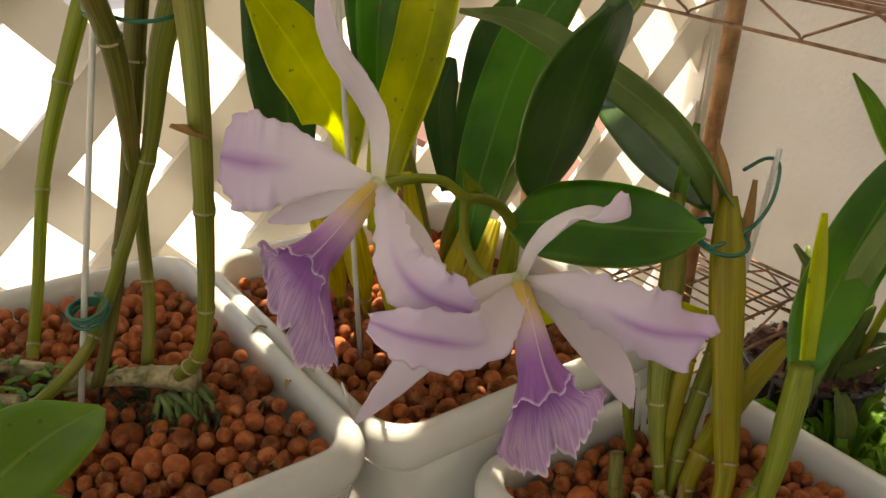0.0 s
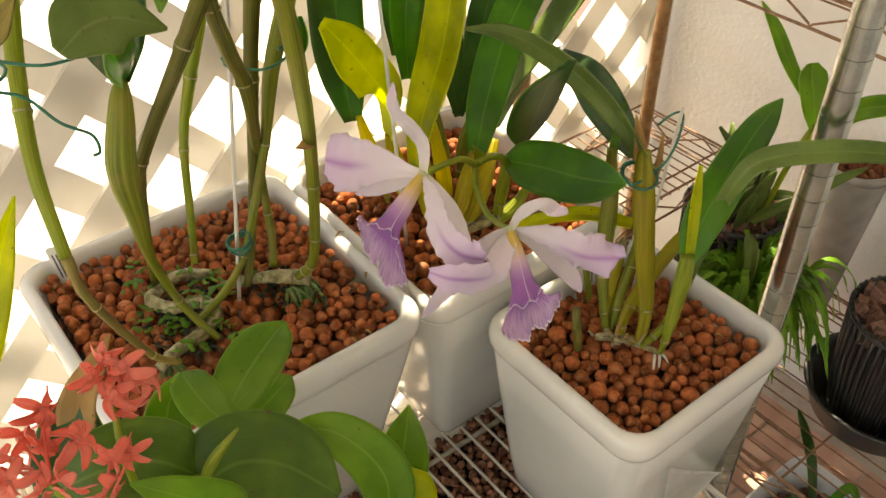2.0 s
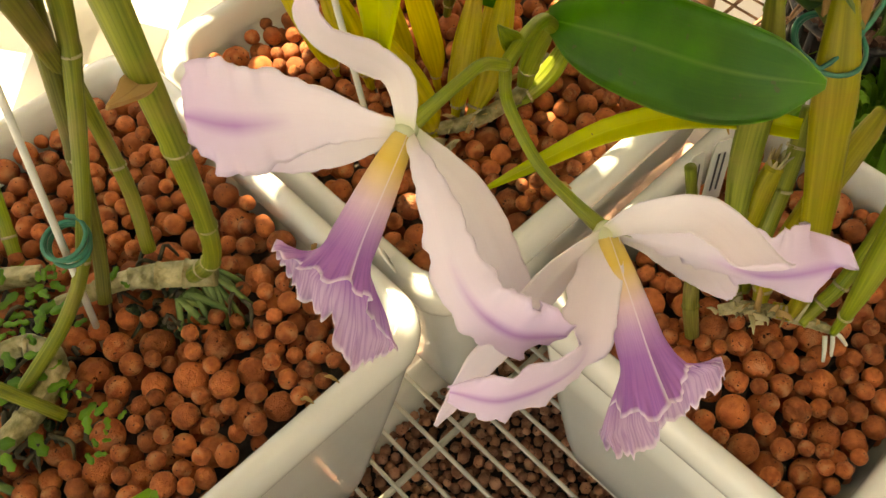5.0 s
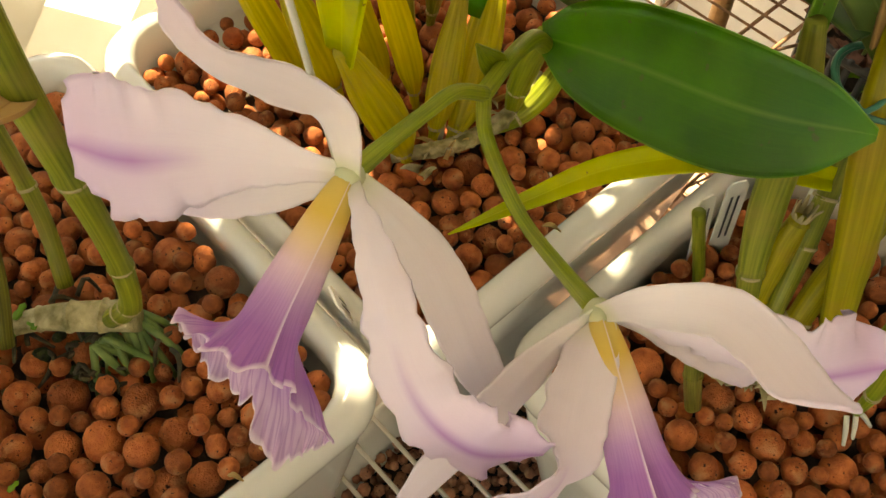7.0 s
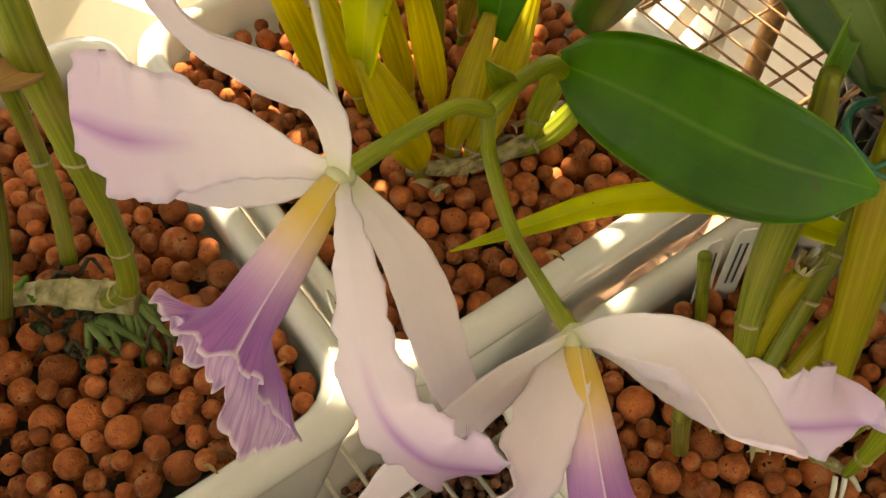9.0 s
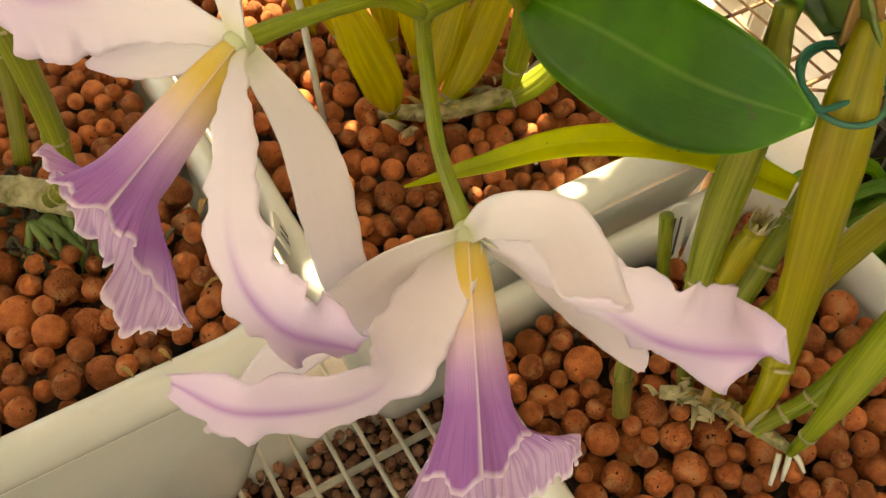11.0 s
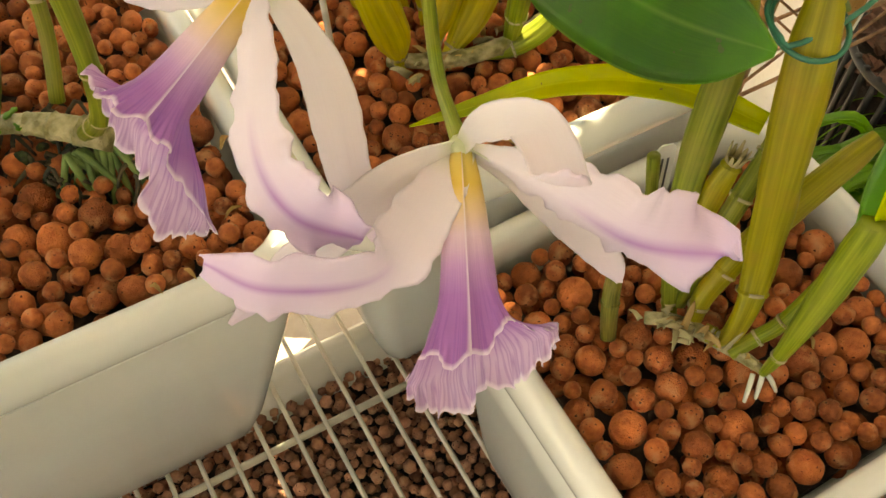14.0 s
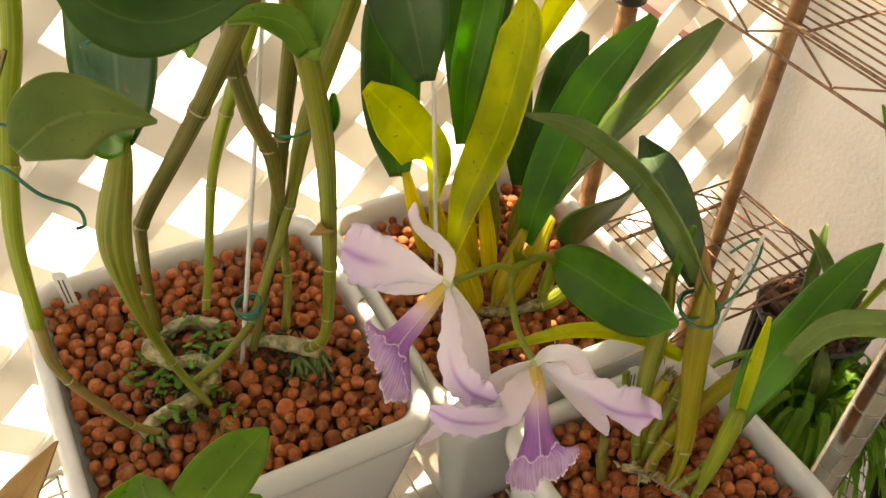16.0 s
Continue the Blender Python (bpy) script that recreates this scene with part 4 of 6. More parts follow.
for i in range(150):
    c = rr.choice([(0.030, 0.470), (0.020, 0.445), (0.050, 0.440), (0.045, 0.420), (0.030, 0.408), (0.060, 0.462), (0.108, 0.432), (0.128, 0.412), (0.015, 0.415)])
    p = Vector((c[0] + rr.gauss(0, 0.011), c[1] + rr.gauss(0, 0.011), rr.uniform(0.893, 0.906)))
    a = rr.uniform(0, 6.28)
    d = Vector((math.cos(a), math.sin(a), 0)) * rr.uniform(0.006, 0.016)
    tube([p, p + d * 0.5 + Vector((rr.gauss(0, 0.003), rr.gauss(0, 0.003), rr.uniform(0.0, 0.005))), p + d - Vector((0, 0, 0.005))], [0.0011, 0.0012, 0.0006], 6, 5, bm=strands)
part("old_root", strands, M_OLD_ROOT, rt)
clumps = []
for i in range(70):
    c = rr.choice([(0.030, 0.465), (0.030, 0.440), (0.048, 0.425), (0.036, 0.408), (0.058, 0.452), (0.112, 0.428), (0.128, 0.408)])
    clumps.append((c[0] + rr.gauss(0, 0.010), c[1] + rr.gauss(0, 0.010), rr.uniform(0.888, 0.899), rr.uniform(0.002, 0.0045)))
joined_balls("moss", clumps, M_MOSS, rt, 2, 19)
# its leaves
leaf(pa, [(0.0313, 0.4303, 1.132), (0.036, 0.44, 1.165), (0.042, 0.45, 1.20), (0.048, 0.455, 1.28)], 0.054, TO_EYE, M_LEAF_DARK, [0.22, 0.8, 1, 0.95, 0.7], 0.2)
leaf(pa, [(0.0313, 0.4303, 1.132), (0.022, 0.400, 1.162), (0.010, 0.378, 1.19), (0.0, 0.36, 1.20)], 0.030, (0.2, -0.9, 0.3), M_LEAF, [0.25, 0.7, 1, 0.6, 0.1], 0.5)
leaf(pa, [(-0.026, 0.322, 1.216), (-0.008, 0.328, 1.223), (0.012, 0.335, 1.219), (0.037, 0.341, 1.203)], 0.040, (-0.35, -0.8, 0.5), M_LEAF_GREY, [0.25, 0.8, 1.0, 0.75, 0.4, 0.05], 0.25)
leaf(pa, [(0.010, 0.39, 1.262), (0.036, 0.388, 1.236), (0.064, 0.388, 1.228), (0.100, 0.385, 1.238)], 0.034, (-0.3, -0.8, 0.2), M_LEAF_DARK, [0.2, 0.9, 1, 0.7, 0.3], 0.3)
leaf(pa, [(0.104, 0.50, 1.23), (0.102, 0.50, 1.19), (0.096, 0.50, 1.155), (0.092, 0.50, 1.138)], 0.020, TO_EYE, M_LEAF_YOUNG, [0.9, 1, 0.9, 0.6, 0.1], 0.2)
leaf(pa, [(0.128, 0.372, 1.205), (0.118, 0.37, 1.222), (0.10, 0.368, 1.232), (0.082, 0.36, 1.236)], 0.018, TO_EYE, M_LEAF_YOUNG, [0.8, 1, 0.7, 0.1], 0.4)
leaf(pa, [(0.128, 0.372, 1.20), (0.140, 0.380, 1.25), (0.15, 0.385, 1.32)], 0.034, TO_EYE, M_LEAF_YOUNG, [0.35, 0.9, 1, 0.9], 0.4)
leaf(pa, [(-0.042, 0.43, 1.18), (-0.028, 0.432, 1.192), (-0.016, 0.432, 1.205)], 0.018, TO_EYE, M_CANE_BROWN, [0.6, 1, 0.6, 0.1], 0.3, label="withered brown sheath")
# small ferns and moss among the pebbles
fr = empty("fern_seedlings", "small fern seedlings growing among the clay pebbles", "fern", kind="stuff")
bmf = bmesh.new()
rr = random.Random(8)
for i in range(26):
    c = rr.choice([(0.045, 0.478), (0.078, 0.472), (0.020, 0.452), (0.030, 0.425), (0.100, 0.452), (0.012, 0.440), (0.055, 0.462), (0.05, 0.405)])
    p = Vector((c[0] + rr.gauss(0, 0.012), c[1] + rr.gauss(0, 0.012), 0.900))
    a = rr.uniform(0, 6.28)
    d = Vector((math.cos(a), math.sin(a), 0))
    ln = rr.uniform(0.016, 0.036)
    pts = [p, p + d * ln * 0.5 + Vector((0, 0, ln * 0.5)), p + d * ln + Vector((0, 0, ln * 0.45))]
    for k in range(5):
        q = spline(pts, 6)[k + 1]
        sd2 = d.cross(Vector((0, 0, 1))) * (1 if k % 2 else -1)
        w = ln * 0.36 * (1 - k / 8)
        b2 = blade([q, q + sd2 * w * 0.6 + d * w * 0.3, q + sd2 * w + d * w * 0.5], w * 0.60, (0, 0, 1), [0.4, 1, 0.55, 0.8, 0.1], 0.0004, 0.1, 0, 3, 0, 5, 3, i)
        me_t = bpy.data.meshes.new("t")
        b2.to_mesh(me_t)
        b2.free()
        bmf.from_mesh(me_t)
        bpy.data.meshes.remove(me_t)
part("frond", bmf, M_SEEDLING, fr)

stake("thin white support stake tied to the canes", (0.0780, 0.4312, 0.88), (0.1575, 0.4807, 1.302), 0.0017)
tie("green coated wire round the canes and stake", (0.0945, 0.4405, 0.951), 0.0095, 3.2)
tie("green coated wire tied round the upper canes", (0.120, 0.457, 1.104), 0.004, 2.5, [(0.127, 0.440, 1.105), (0.14, 0.434, 1.104), (0.155, 0.436, 1.106), (0.163, 0.440, 1.11), (0.160, 0.436, 1.118), (0.150, 0.434, 1.116)])
tie("dark green wire with a loose hooked end", (-0.045, 0.42, 1.168), 0.009, 1.2, [(-0.02, 0.41, 1.170), (0.0, 0.41, 1.168), (0.018, 0.42, 1.166)])
tagged(part("plant_tie", tube([(-0.05, 0.40, 1.168), (-0.035, 0.395, 1.160), (-0.022, 0.392, 1.14), (-0.006, 0.392, 1.125), (-0.004, 0.392, 1.112), (-0.009, 0.39, 1.112)], [0.0011, 0.0011], 30, 7), M_TIE, None), "loose bent green wire end", "plant tie")
tagged(part("plant_tie", tube([(0.02, 0.43, 1.20), (0.05, 0.44, 1.205), (0.09, 0.45, 1.215), (0.14, 0.46, 1.20), (0.165, 0.46, 1.17)], [0.001, 0.001], 30, 7), M_TIE, None), "thin dark green wire between canes", "plant tie")

# the flowering plant by the lattice
pb = empty("orchid_plant", "flowering orchid with yellow-green bulbs and two mauve blooms", "orchid")
LEAFY = [0.35, 0.7, 0.95, 1.0, 0.9, 0.25]
leaf(pb, [(0.2634, 0.4213, 0.9671), (0.2675, 0.4140, 1.0221), (0.2873, 0.4108, 1.0831), (0.3050, 0.4193, 1.1460), (0.3127, 0.4350, 1.1700)], 0.0455, (-0.94, -0.06, 0.33), M_LEAF_YELLOW, LEAFY, 0.25, label="tall yellowing leaf")
leaf(pb, [(0.2705, 0.4727, 0.9735), (0.2623, 0.4612, 1.0208), (0.2317, 0.4572, 1.0711), (0.2016, 0.4565, 1.1134)], 0.0415, (-0.54, -0.17, 0.82), M_LEAF_YELLOW, LEAFY, 0.1, label="yellow-green leaf")
leaf(pb, [(0.262, 0.52, 0.97), (0.252, 0.515, 1.03), (0.248, 0.51, 1.10), (0.246, 0.50, 1.20)], 0.048, TO_EYE, M_LEAF_DARK, LEAFY, 0.2)
leaf(pb, [(0.182, 0.42, 1.30), (0.190, 0.40, 1.25), (0.196, 0.385, 1.21), (0.203, 0.375, 1.165)], 0.046, TO_EYE, M_LEAF_DARK, [0.7, 0.95, 1, 0.9, 0.25], 0.25)
leaf(pb, [(0.300, 0.48, 1.02), (0.298, 0.478, 1.08), (0.305, 0.475, 1.15), (0.312, 0.47, 1.26)], 0.030, TO_EYE, M_LEAF, [0.4, 0.8, 1, 1, 0.9], 0.35)
leaf(pb, [(0.322, 0.52, 1.02), (0.326, 0.52, 1.10), (0.335, 0.515, 1.20), (0.34, 0.51, 1.28)], 0.055, TO_EYE, M_LEAF_DARK, LEAFY, 0.2)
leaf(pb, [(0.3409, 0.4296, 0.9358), (0.3540, 0.4322, 0.9941), (0.3913, 0.4417, 1.0661), (0.4475, 0.4466, 1.1216)], 0.0395, (-0.64, -0.51, 0.58), M_LEAF, LEAFY, 0.24)
leaf(pb, [(0.3861, 0.4475, 0.9509), (0.4065, 0.4277, 1.0151), (0.4524, 0.4155, 1.0813), (0.4882, 0.4138, 1.1257)], 0.040, (-0.06, 0.09, 0.99), M_LEAF_GREY, [0.4, 0.8, 1, 1, 0.8, 0.2], 0.5)
leaf(pb, [(0.3278, 0.3523, 1.0019), (0.3189, 0.3323, 1.0411), (0.2945, 0.2966, 1.0936), (0.2755, 0.2637, 1.1330)], 0.0520, (-0.11, -0.97, -0.23), M_LEAF_DARK, [0.2, 0.55, 0.8, 0.94, 1.0, 1.0, 0.95, 0.84, 0.62, 0.2], -0.13, label="upright oval leaf with rounded tip", tip=0.02)
leaf(pb, [(0.352, 0.47, 1.10), (0.375, 0.47, 1.15), (0.41, 0.468, 1.185), (0.43, 0.465, 1.19)], 0.026, TO_EYE, M_LEAF_YELLOW, LEAFY, 0.3)
leaf(pb, [(0.3150, 0.3580, 0.9880), (0.3141, 0.3174, 1.0041), (0.3148, 0.2688, 1.0189), (0.3250, 0.2350, 1.0280)], 0.0452, (-0.83, -0.22, 0.51), M_LEAF, [0.22, 0.66, 0.88, 0.98, 1.0, 0.95, 0.82, 0.58, 0.08], 0.10, curl=0.12, label="broad glossy oval leaf", tip=0.0, n=32)
leaf(pb, [(0.362, 0.484, 0.955), (0.400, 0.500, 1.005), (0.410, 0.500, 1.048), (0.425, 0.500, 1.085)], 0.034, TO_EYE, M_LEAF_DARK, LEAFY, 0.2)
leaf(pb, [(0.362, 0.482, 0.955), (0.358, 0.488, 1.000), (0.358, 0.490, 1.025), (0.367, 0.490, 1.050)], 0.024, TO_EYE, M_LEAF_DARK, LEAFY, 0.2)
SPINDLE = [0.34, 0.36, 0.62, 0.92, 1.0, 0.95, 0.7, 0.42]
bulbs = [((0.285, 0.499, 0.874), (0.278, 0.500, 0.905), (0.264, 0.512, 0.978), 0.0078, M_CANE_YELLOW), ((0.292, 0.476, 0.874), (0.284, 0.475, 0.915), (0.2705, 0.4727, 0.976), 0.0085, M_CANE_YELLOW), ((0.290, 0.419, 0.876), (0.284, 0.420, 0.905), (0.2634, 0.4213, 0.970), 0.0100, M_CANE_YELLOW),
         ((0.315, 0.462, 0.874), (0.309, 0.466, 0.91), (0.298, 0.474, 0.985), 0.0070, M_CANE_YELLOW), ((0.317, 0.444, 0.876), (0.317, 0.447, 0.91), (0.312, 0.462, 0.985), 0.0070, M_CANE_YELLOW), ((0.306, 0.418, 0.877), (0.316, 0.421, 0.905), (0.338, 0.430, 0.950), 0.0076, M_CANE_YELLOW),
         ((0.308, 0.409, 0.877), (0.332, 0.417, 0.900), (0.374, 0.440, 0.944), 0.0095, M_CANE_YELLOW), ((0.340, 0.470, 0.874), (0.338, 0.480, 0.93), (0.330, 0.510, 1.02), 0.0070, M_CANE), ((0.362, 0.484, 0.872), (0.362, 0.474, 0.92), (0.366, 0.462, 0.97), 0.0070, M_CANE)]
for a, b, c, r, mt in bulbs:
    cane(pb, [a, b, c], [r * q for q in SPINDLE], mt, (0.2,), "", 0.14, "pseudobulb", 30, 14)
cane(pb, [(0.346, 0.402, 0.877), (0.346, 0.398, 0.905), (0.336, 0.382, 0.945), (0.316, 0.358, 0.988)], [0.0028, 0.0048, 0.0058, 0.0055, 0.004], M_CANE_FRESH, (0.35,), "papery-sheathed pale green pseudobulb", 0.08, "pseudobulb", 26, 14)
cane(pb, [(0.330, 0.404, 0.880), (0.348, 0.398, 0.884), (0.366, 0.395, 0.895), (0.384, 0.396, 0.915)], [0.003, 0.0055, 0.006, 0.003], M_CANE_FRESH, (0.3,), "short green new shoot", 0.08, "pseudobulb", 20, 14)
rb = random.Random(23)
for i in range(26):                               # dry root hairs and torn sheaths at the foot
    p0 = Vector((rb.uniform(0.286, 0.352), 0.409 + rb.uniform(-0.006, 0.008), 0.880))
    d = Vector((rb.uniform(-0.012, 0.012), rb.uniform(-0.012, 0.004), rb.uniform(0.002, 0.012)))
    part("dry_sheath", blade([p0, p0 + d * 0.6 + Vector((0, 0, 0.002)), p0 + d], rb.uniform(0.002, 0.005), TO_EYE, [1, 0.8, 0.5, 0.1], 0.0004, 0.4, 0, 3, 0, 6, 3, i), M_SHEATH if i % 3 else M_LEAF_DRY, pb)
cane(pb, [(0.285, 0.425, 0.878), (0.312, 0.405, 0.884), (0.345, 0.40, 0.886), (0.375, 0.41, 0.884)], [0.0036, 0.0042, 0.0042, 0.0034], M_RHIZOME, (0.2, 0.4, 0.6, 0.8), "knobbly pale rhizome", 0.14, "rhizome", 26, 12)
stake("thin white support stake in the pebbles", (0.259, 0.4318, 0.86), (0.2365, 0.4353, 1.215), 0.0017)

C1, C2 = Vector((0.192, 0.313, 1.052)), Vector((0.223, 0.251, 1.024))
FORK = Vector((0.2517, 0.3260, 1.0280))
spike = cane(pb, [(0.315, 0.356, 0.984), (0.300, 0.350, 1.002), (0.276, 0.338, 1.018), tuple(FORK)], [0.0036, 0.0034, 0.003, 0.003], M_CANE_FRESH, (), "green flower stalk", 0.03, "flower_stalk")
part("pedicel", tube([FORK, (0.238, 0.324, 1.040), (0.2228, 0.3194, 1.0465), (0.207, 0.316, 1.050), C1], [0.0026, 0.0024, 0.0024, 0.003], 18, 10), M_CANE_FRESH, spike)
part("pedicel", tube([FORK, (0.2545, 0.3270, 1.0040), (0.243, 0.300, 1.000), (0.232, 0.272, 1.011), C2], [0.0026, 0.0026, 0.0024, 0.003], 18, 10), M_CANE_FRESH, spike)
part("bract", blade([(0.268, 0.336, 1.020), (0.262, 0.336, 1.030), (0.256, 0.334, 1.040)], 0.009, TO_EYE, [0.8, 1, 0.6, 0.1], 0.0008, 0.5), M_CANE_FRESH, spike)

def lip(flower, c, mouth, tip, up, r0, half, seed, tilt):
    """The lip: side lobes rolled into a trumpet from c to mouth, and a front lobe spreading to tip with a crisped margin."""
    c, mouth, tip = Vector(c), Vector(mouth), Vector(tip)
    ax = mouth - c
    lt = ax.length
    ax.normalize()
    up = (Vector(up) - ax * Vector(up).dot(ax)).normalized()
    side = ax.cross(up)
    root = mouth - ax * lt * 0.12 - up * r0
    fall = tip - root
    ll = fall.length
    fall.normalize()
    fnor = side.cross(fall).normalized()
    if fnor.dot(up) < 0:
        fnor = -fnor
    bm = bmesh.new()
    uvl = bm.loops.layers.uv.new("UVMap")
    rim = bm.loops.layers.uv.new("rim")
    nf, nt_ = 300, 46
    rnd = random.Random(seed)
    ph = [rnd.uniform(0, 6.28) for _ in range(8)]
    rows, S = [], []
    total = lt * 0.88 + ll
    for j in range(nt_ + 1):
        t = (j / nt_) ** 0.85
        row, srow = [], []
        for i in range(nf + 1):
            a = (i / nf * 2 - 1) * 3.25                    # 0 is the lower midline; the side lobes overlap on top
            f = min(max((2.25 - abs(a)) / 0.85, 0), 1)
            front = f * f * (3 - 2 * f)
            notch = 0.10 * math.exp(-(a / 0.16) ** 2)        # shallow cleft in the middle of the front lobe
            reach = lt * (1.06 + 0.09 * math.sin(a * 2 + ph[5]) + 0.03 * math.sin(a * 9 + ph[6]) + 0.30 * tilt * math.sin(a)) * (1 - front) + total * front * (1 - 0.07 * a * a - notch)
            s = t * reach
            g = min(s / lt, 1.0)
            r = r0 * (0.30 + 1.02 * g ** 0.5 + 0.12 * g ** 6)
            edge = max(0, (t - 0.84) / 0.16) ** 2
            broad = max(0, (t - 0.62) / 0.38) ** 2
            crisp = math.sin(a * 8 + ph[0] + math.sin(a * 3)) * 0.55 + math.sin(a * 17 + ph[1] + 1.5 * math.sin(a * 5)) * 0.5 + math.sin(a * 37 + ph[2] + 2 * math.sin(a * 5)) * 0.4
            slow = math.sin(a * 3.1 + ph[3]) + 0.6 * math.sin(a * 5.3 + ph[7])
            over = 1 + 0.10 * (a / 3.25)                    # one side lobe laps over the other
            r_t = r * over + (1 - front) * (broad * 0.0058 + edge * 0.0013 * crisp)
            p_t = c + ax * s - up * math.cos(a) * r_t + side * math.sin(a) * r_t
            w = max(0, s - lt * 0.88)
            q = min(w / ll, 1)
            spread = r0 * 0.9 + (half - r0 * 0.9) * min(q * 1.7, 1) ** 0.7
            lat = math.sin(min(max(a / 1.05, -1.5), 1.5)) * spread
            cup = 0.30 * lat * lat / half * (1 - 0.8 * q)
            p_l = root + fall * (w * (1 - 0.30 * (lat / half) ** 2) + tilt * lat * min(q * 2, 1)) + side * (lat + edge * 0.0012 * crisp) + fall * (edge * 0.0009 * (math.sin(a * 41 + ph[6]) + math.sin(a * 19 + ph[4]))) + fnor * (cup + edge * 0.0028 * crisp + broad * 0.0050 * slow)
            k = min(max((s - lt * 0.72) / (lt * 0.42), 0), 1)
            k = k * k * (3 - 2 * k) * front
            row.append(bm.verts.new(p_t.lerp(p_l, k)))
            srow.append(min(s / total, 0.655 + 0.345 * front))
        rows.append(row)
        S.append(srow)
    for j in range(nt_):
        for i in range(nf):
            fc = bm.faces.new((rows[j][i], rows[j][i + 1], rows[j + 1][i + 1], rows[j + 1][i]))
            for l, (x, y) in zip(fc.loops, ((j, i), (j, i + 1), (j + 1, i + 1), (j + 1, i))):
                l[uvl].uv = (S[x][y], y / nf)
                l[rim].uv = (max(x / nt_, 1 - (1 - (y / nf * 2 - 1)) * 1.4), y / nf)
    return part("lip", bm, M_LIP, flower, "purple trumpet lip with frilled margin")


def flower(label, centre):
    bm = ball(0.0040, 2, 3, 0.1)
    bmesh.ops.translate(bm, verts=bm.verts, vec=centre)
    return part("flower", bm, M_SEPAL, pb, label)


def tepal(name, fl, pts, width, face, mat, prof, ruffle, freq, fold=-0.12, curl=0.10, seed=1, n=52):
    return part(name, blade(pts, width, face, prof, 0.0006, fold, ruffle, freq, curl, n, 17, seed), mat, fl)


PETAL = [0.13, 0.20, 0.35, 0.52, 0.68, 0.82, 0.93, 1.0, 0.99, 0.88, 0.45]
SEPAL = [0.40, 0.72, 1.0, 0.95, 0.7, 0.10]
f1 = flower("pale mauve orchid bloom with purple frilled lip", C1)
tepal("dorsal_sepal", f1, [C1, (0.1868, 0.3078, 1.0848), (0.1631, 0.3041, 1.1206), (0.1530, 0.2907, 1.1508)], 0.0104, [(-0.90, -0.40, 0.19), (-0.55, -0.62, 0.45), (-0.85, -0.42, -0.30)], M_SEPAL, [0.6, 0.85, 1, 0.9, 0.75, 0.1], 0.0005, 3, curl=0.2, seed=2)
tepal("petal", f1, [C1, (0.1712, 0.3360, 1.0556), (0.1520, 0.3520, 1.0563), (0.1430, 0.3680, 1.0560)], 0.0455, (-0.60, -0.75, 0.27), M_PETAL, PETAL, 0.0019, 5, curl=0.0, seed=3)
tepal("petal", f1, [C1, (0.1790, 0.2883, 1.0546), (0.1667, 0.2618, 1.0433), (0.1685, 0.2437, 1.0352), (0.1823, 0.2324, 1.0295)], 0.0262, [(-0.45, -0.18, 0.87), (-0.97, 0.13, 0.21)], M_PETAL, PETAL, 0.0024, 5, curl=-0.10, seed=4)
tepal("lateral_sepal", f1, [C1, (0.1987, 0.2928, 1.0294), (0.1946, 0.2677, 1.0064), (0.1959, 0.2568, 0.9874)], 0.0152, (-0.39, -0.76, 0.53), M_SEPAL, SEPAL, 0.0004, 3, seed=5)
tepal("lateral_sepal", f1, [C1, (0.182, 0.328, 1.043), (0.170, 0.343, 1.033), (0.158, 0.354, 1.026)], 0.014, (-0.4, -0.5, 0.7), M_SEPAL, SEPAL, 0.0004, 3, seed=6)
lip(f1, C1, (0.1490, 0.3020, 1.0255), (0.1375, 0.3010, 0.9930), (-0.27, -0.63, 0.73), 0.0068, 0.0250, 11, -0.45)
f2 = flower("mauve-white orchid bloom with drooping hooded sepal", C2)
tepal("dorsal_sepal", f2, [C2, (0.2204, 0.2380, 1.0474), (0.2217, 0.2191, 1.0650), (0.2139, 0.1979, 1.0733), (0.2092, 0.1892, 1.0878)], 0.0125, [(-0.69, -0.35, 0.63), (0.19, -0.02, 0.98)], M_SEPAL, [0.4, 0.6, 0.85, 1, 1.0, 0.8, 0.2], 0.0005, 3, curl=0.38, seed=7)
tepal("petal", f2, [C2, (0.2359, 0.2285, 1.0234), (0.2527, 0.2053, 1.0133), (0.2763, 0.1899, 1.0097)], 0.0315, [(-0.46, -0.86, 0.21), (-0.84, 0.53, 0.11)], M_PETAL, PETAL, 0.0022, 5, curl=-0.38, seed=8)
tepal("petal", f2, [C2, (0.2011, 0.2370, 1.0191), (0.1817, 0.2264, 1.0186), (0.1550, 0.2311, 1.0279), (0.1435, 0.2437, 1.0318)], 0.0245, [(-0.72, -0.30, 0.60), (-0.48, -0.84, 0.12), (-0.50, -0.82, 0.25)], M_PETAL, [0.36, 0.60, 0.70, 0.80, 0.88, 0.96, 1.0, 0.96, 0.86, 0.65, 0.25], 0.0019, 5, curl=0.04, seed=9)
tepal("lateral_sepal", f2, [C2, (0.2414, 0.2350, 1.0086), (0.2573, 0.2248, 0.9854), (0.2701, 0.2184, 0.9595)], 0.0205, (-0.43, -0.69, -0.58), M_SEPAL, SEPAL, 0.0004, 3, curl=0.25, seed=10)
tepal("lateral_sepal", f2, [C2, (0.2058, 0.2523, 1.0212), (0.1846, 0.2539, 1.0064), (0.1651, 0.2564, 0.9906), (0.1456, 0.2567, 0.9775)], 0.0157, (-0.61, -0.79, 0.03), M_SEPAL, SEPAL, 0.0004, 3, curl=0.02, seed=12)
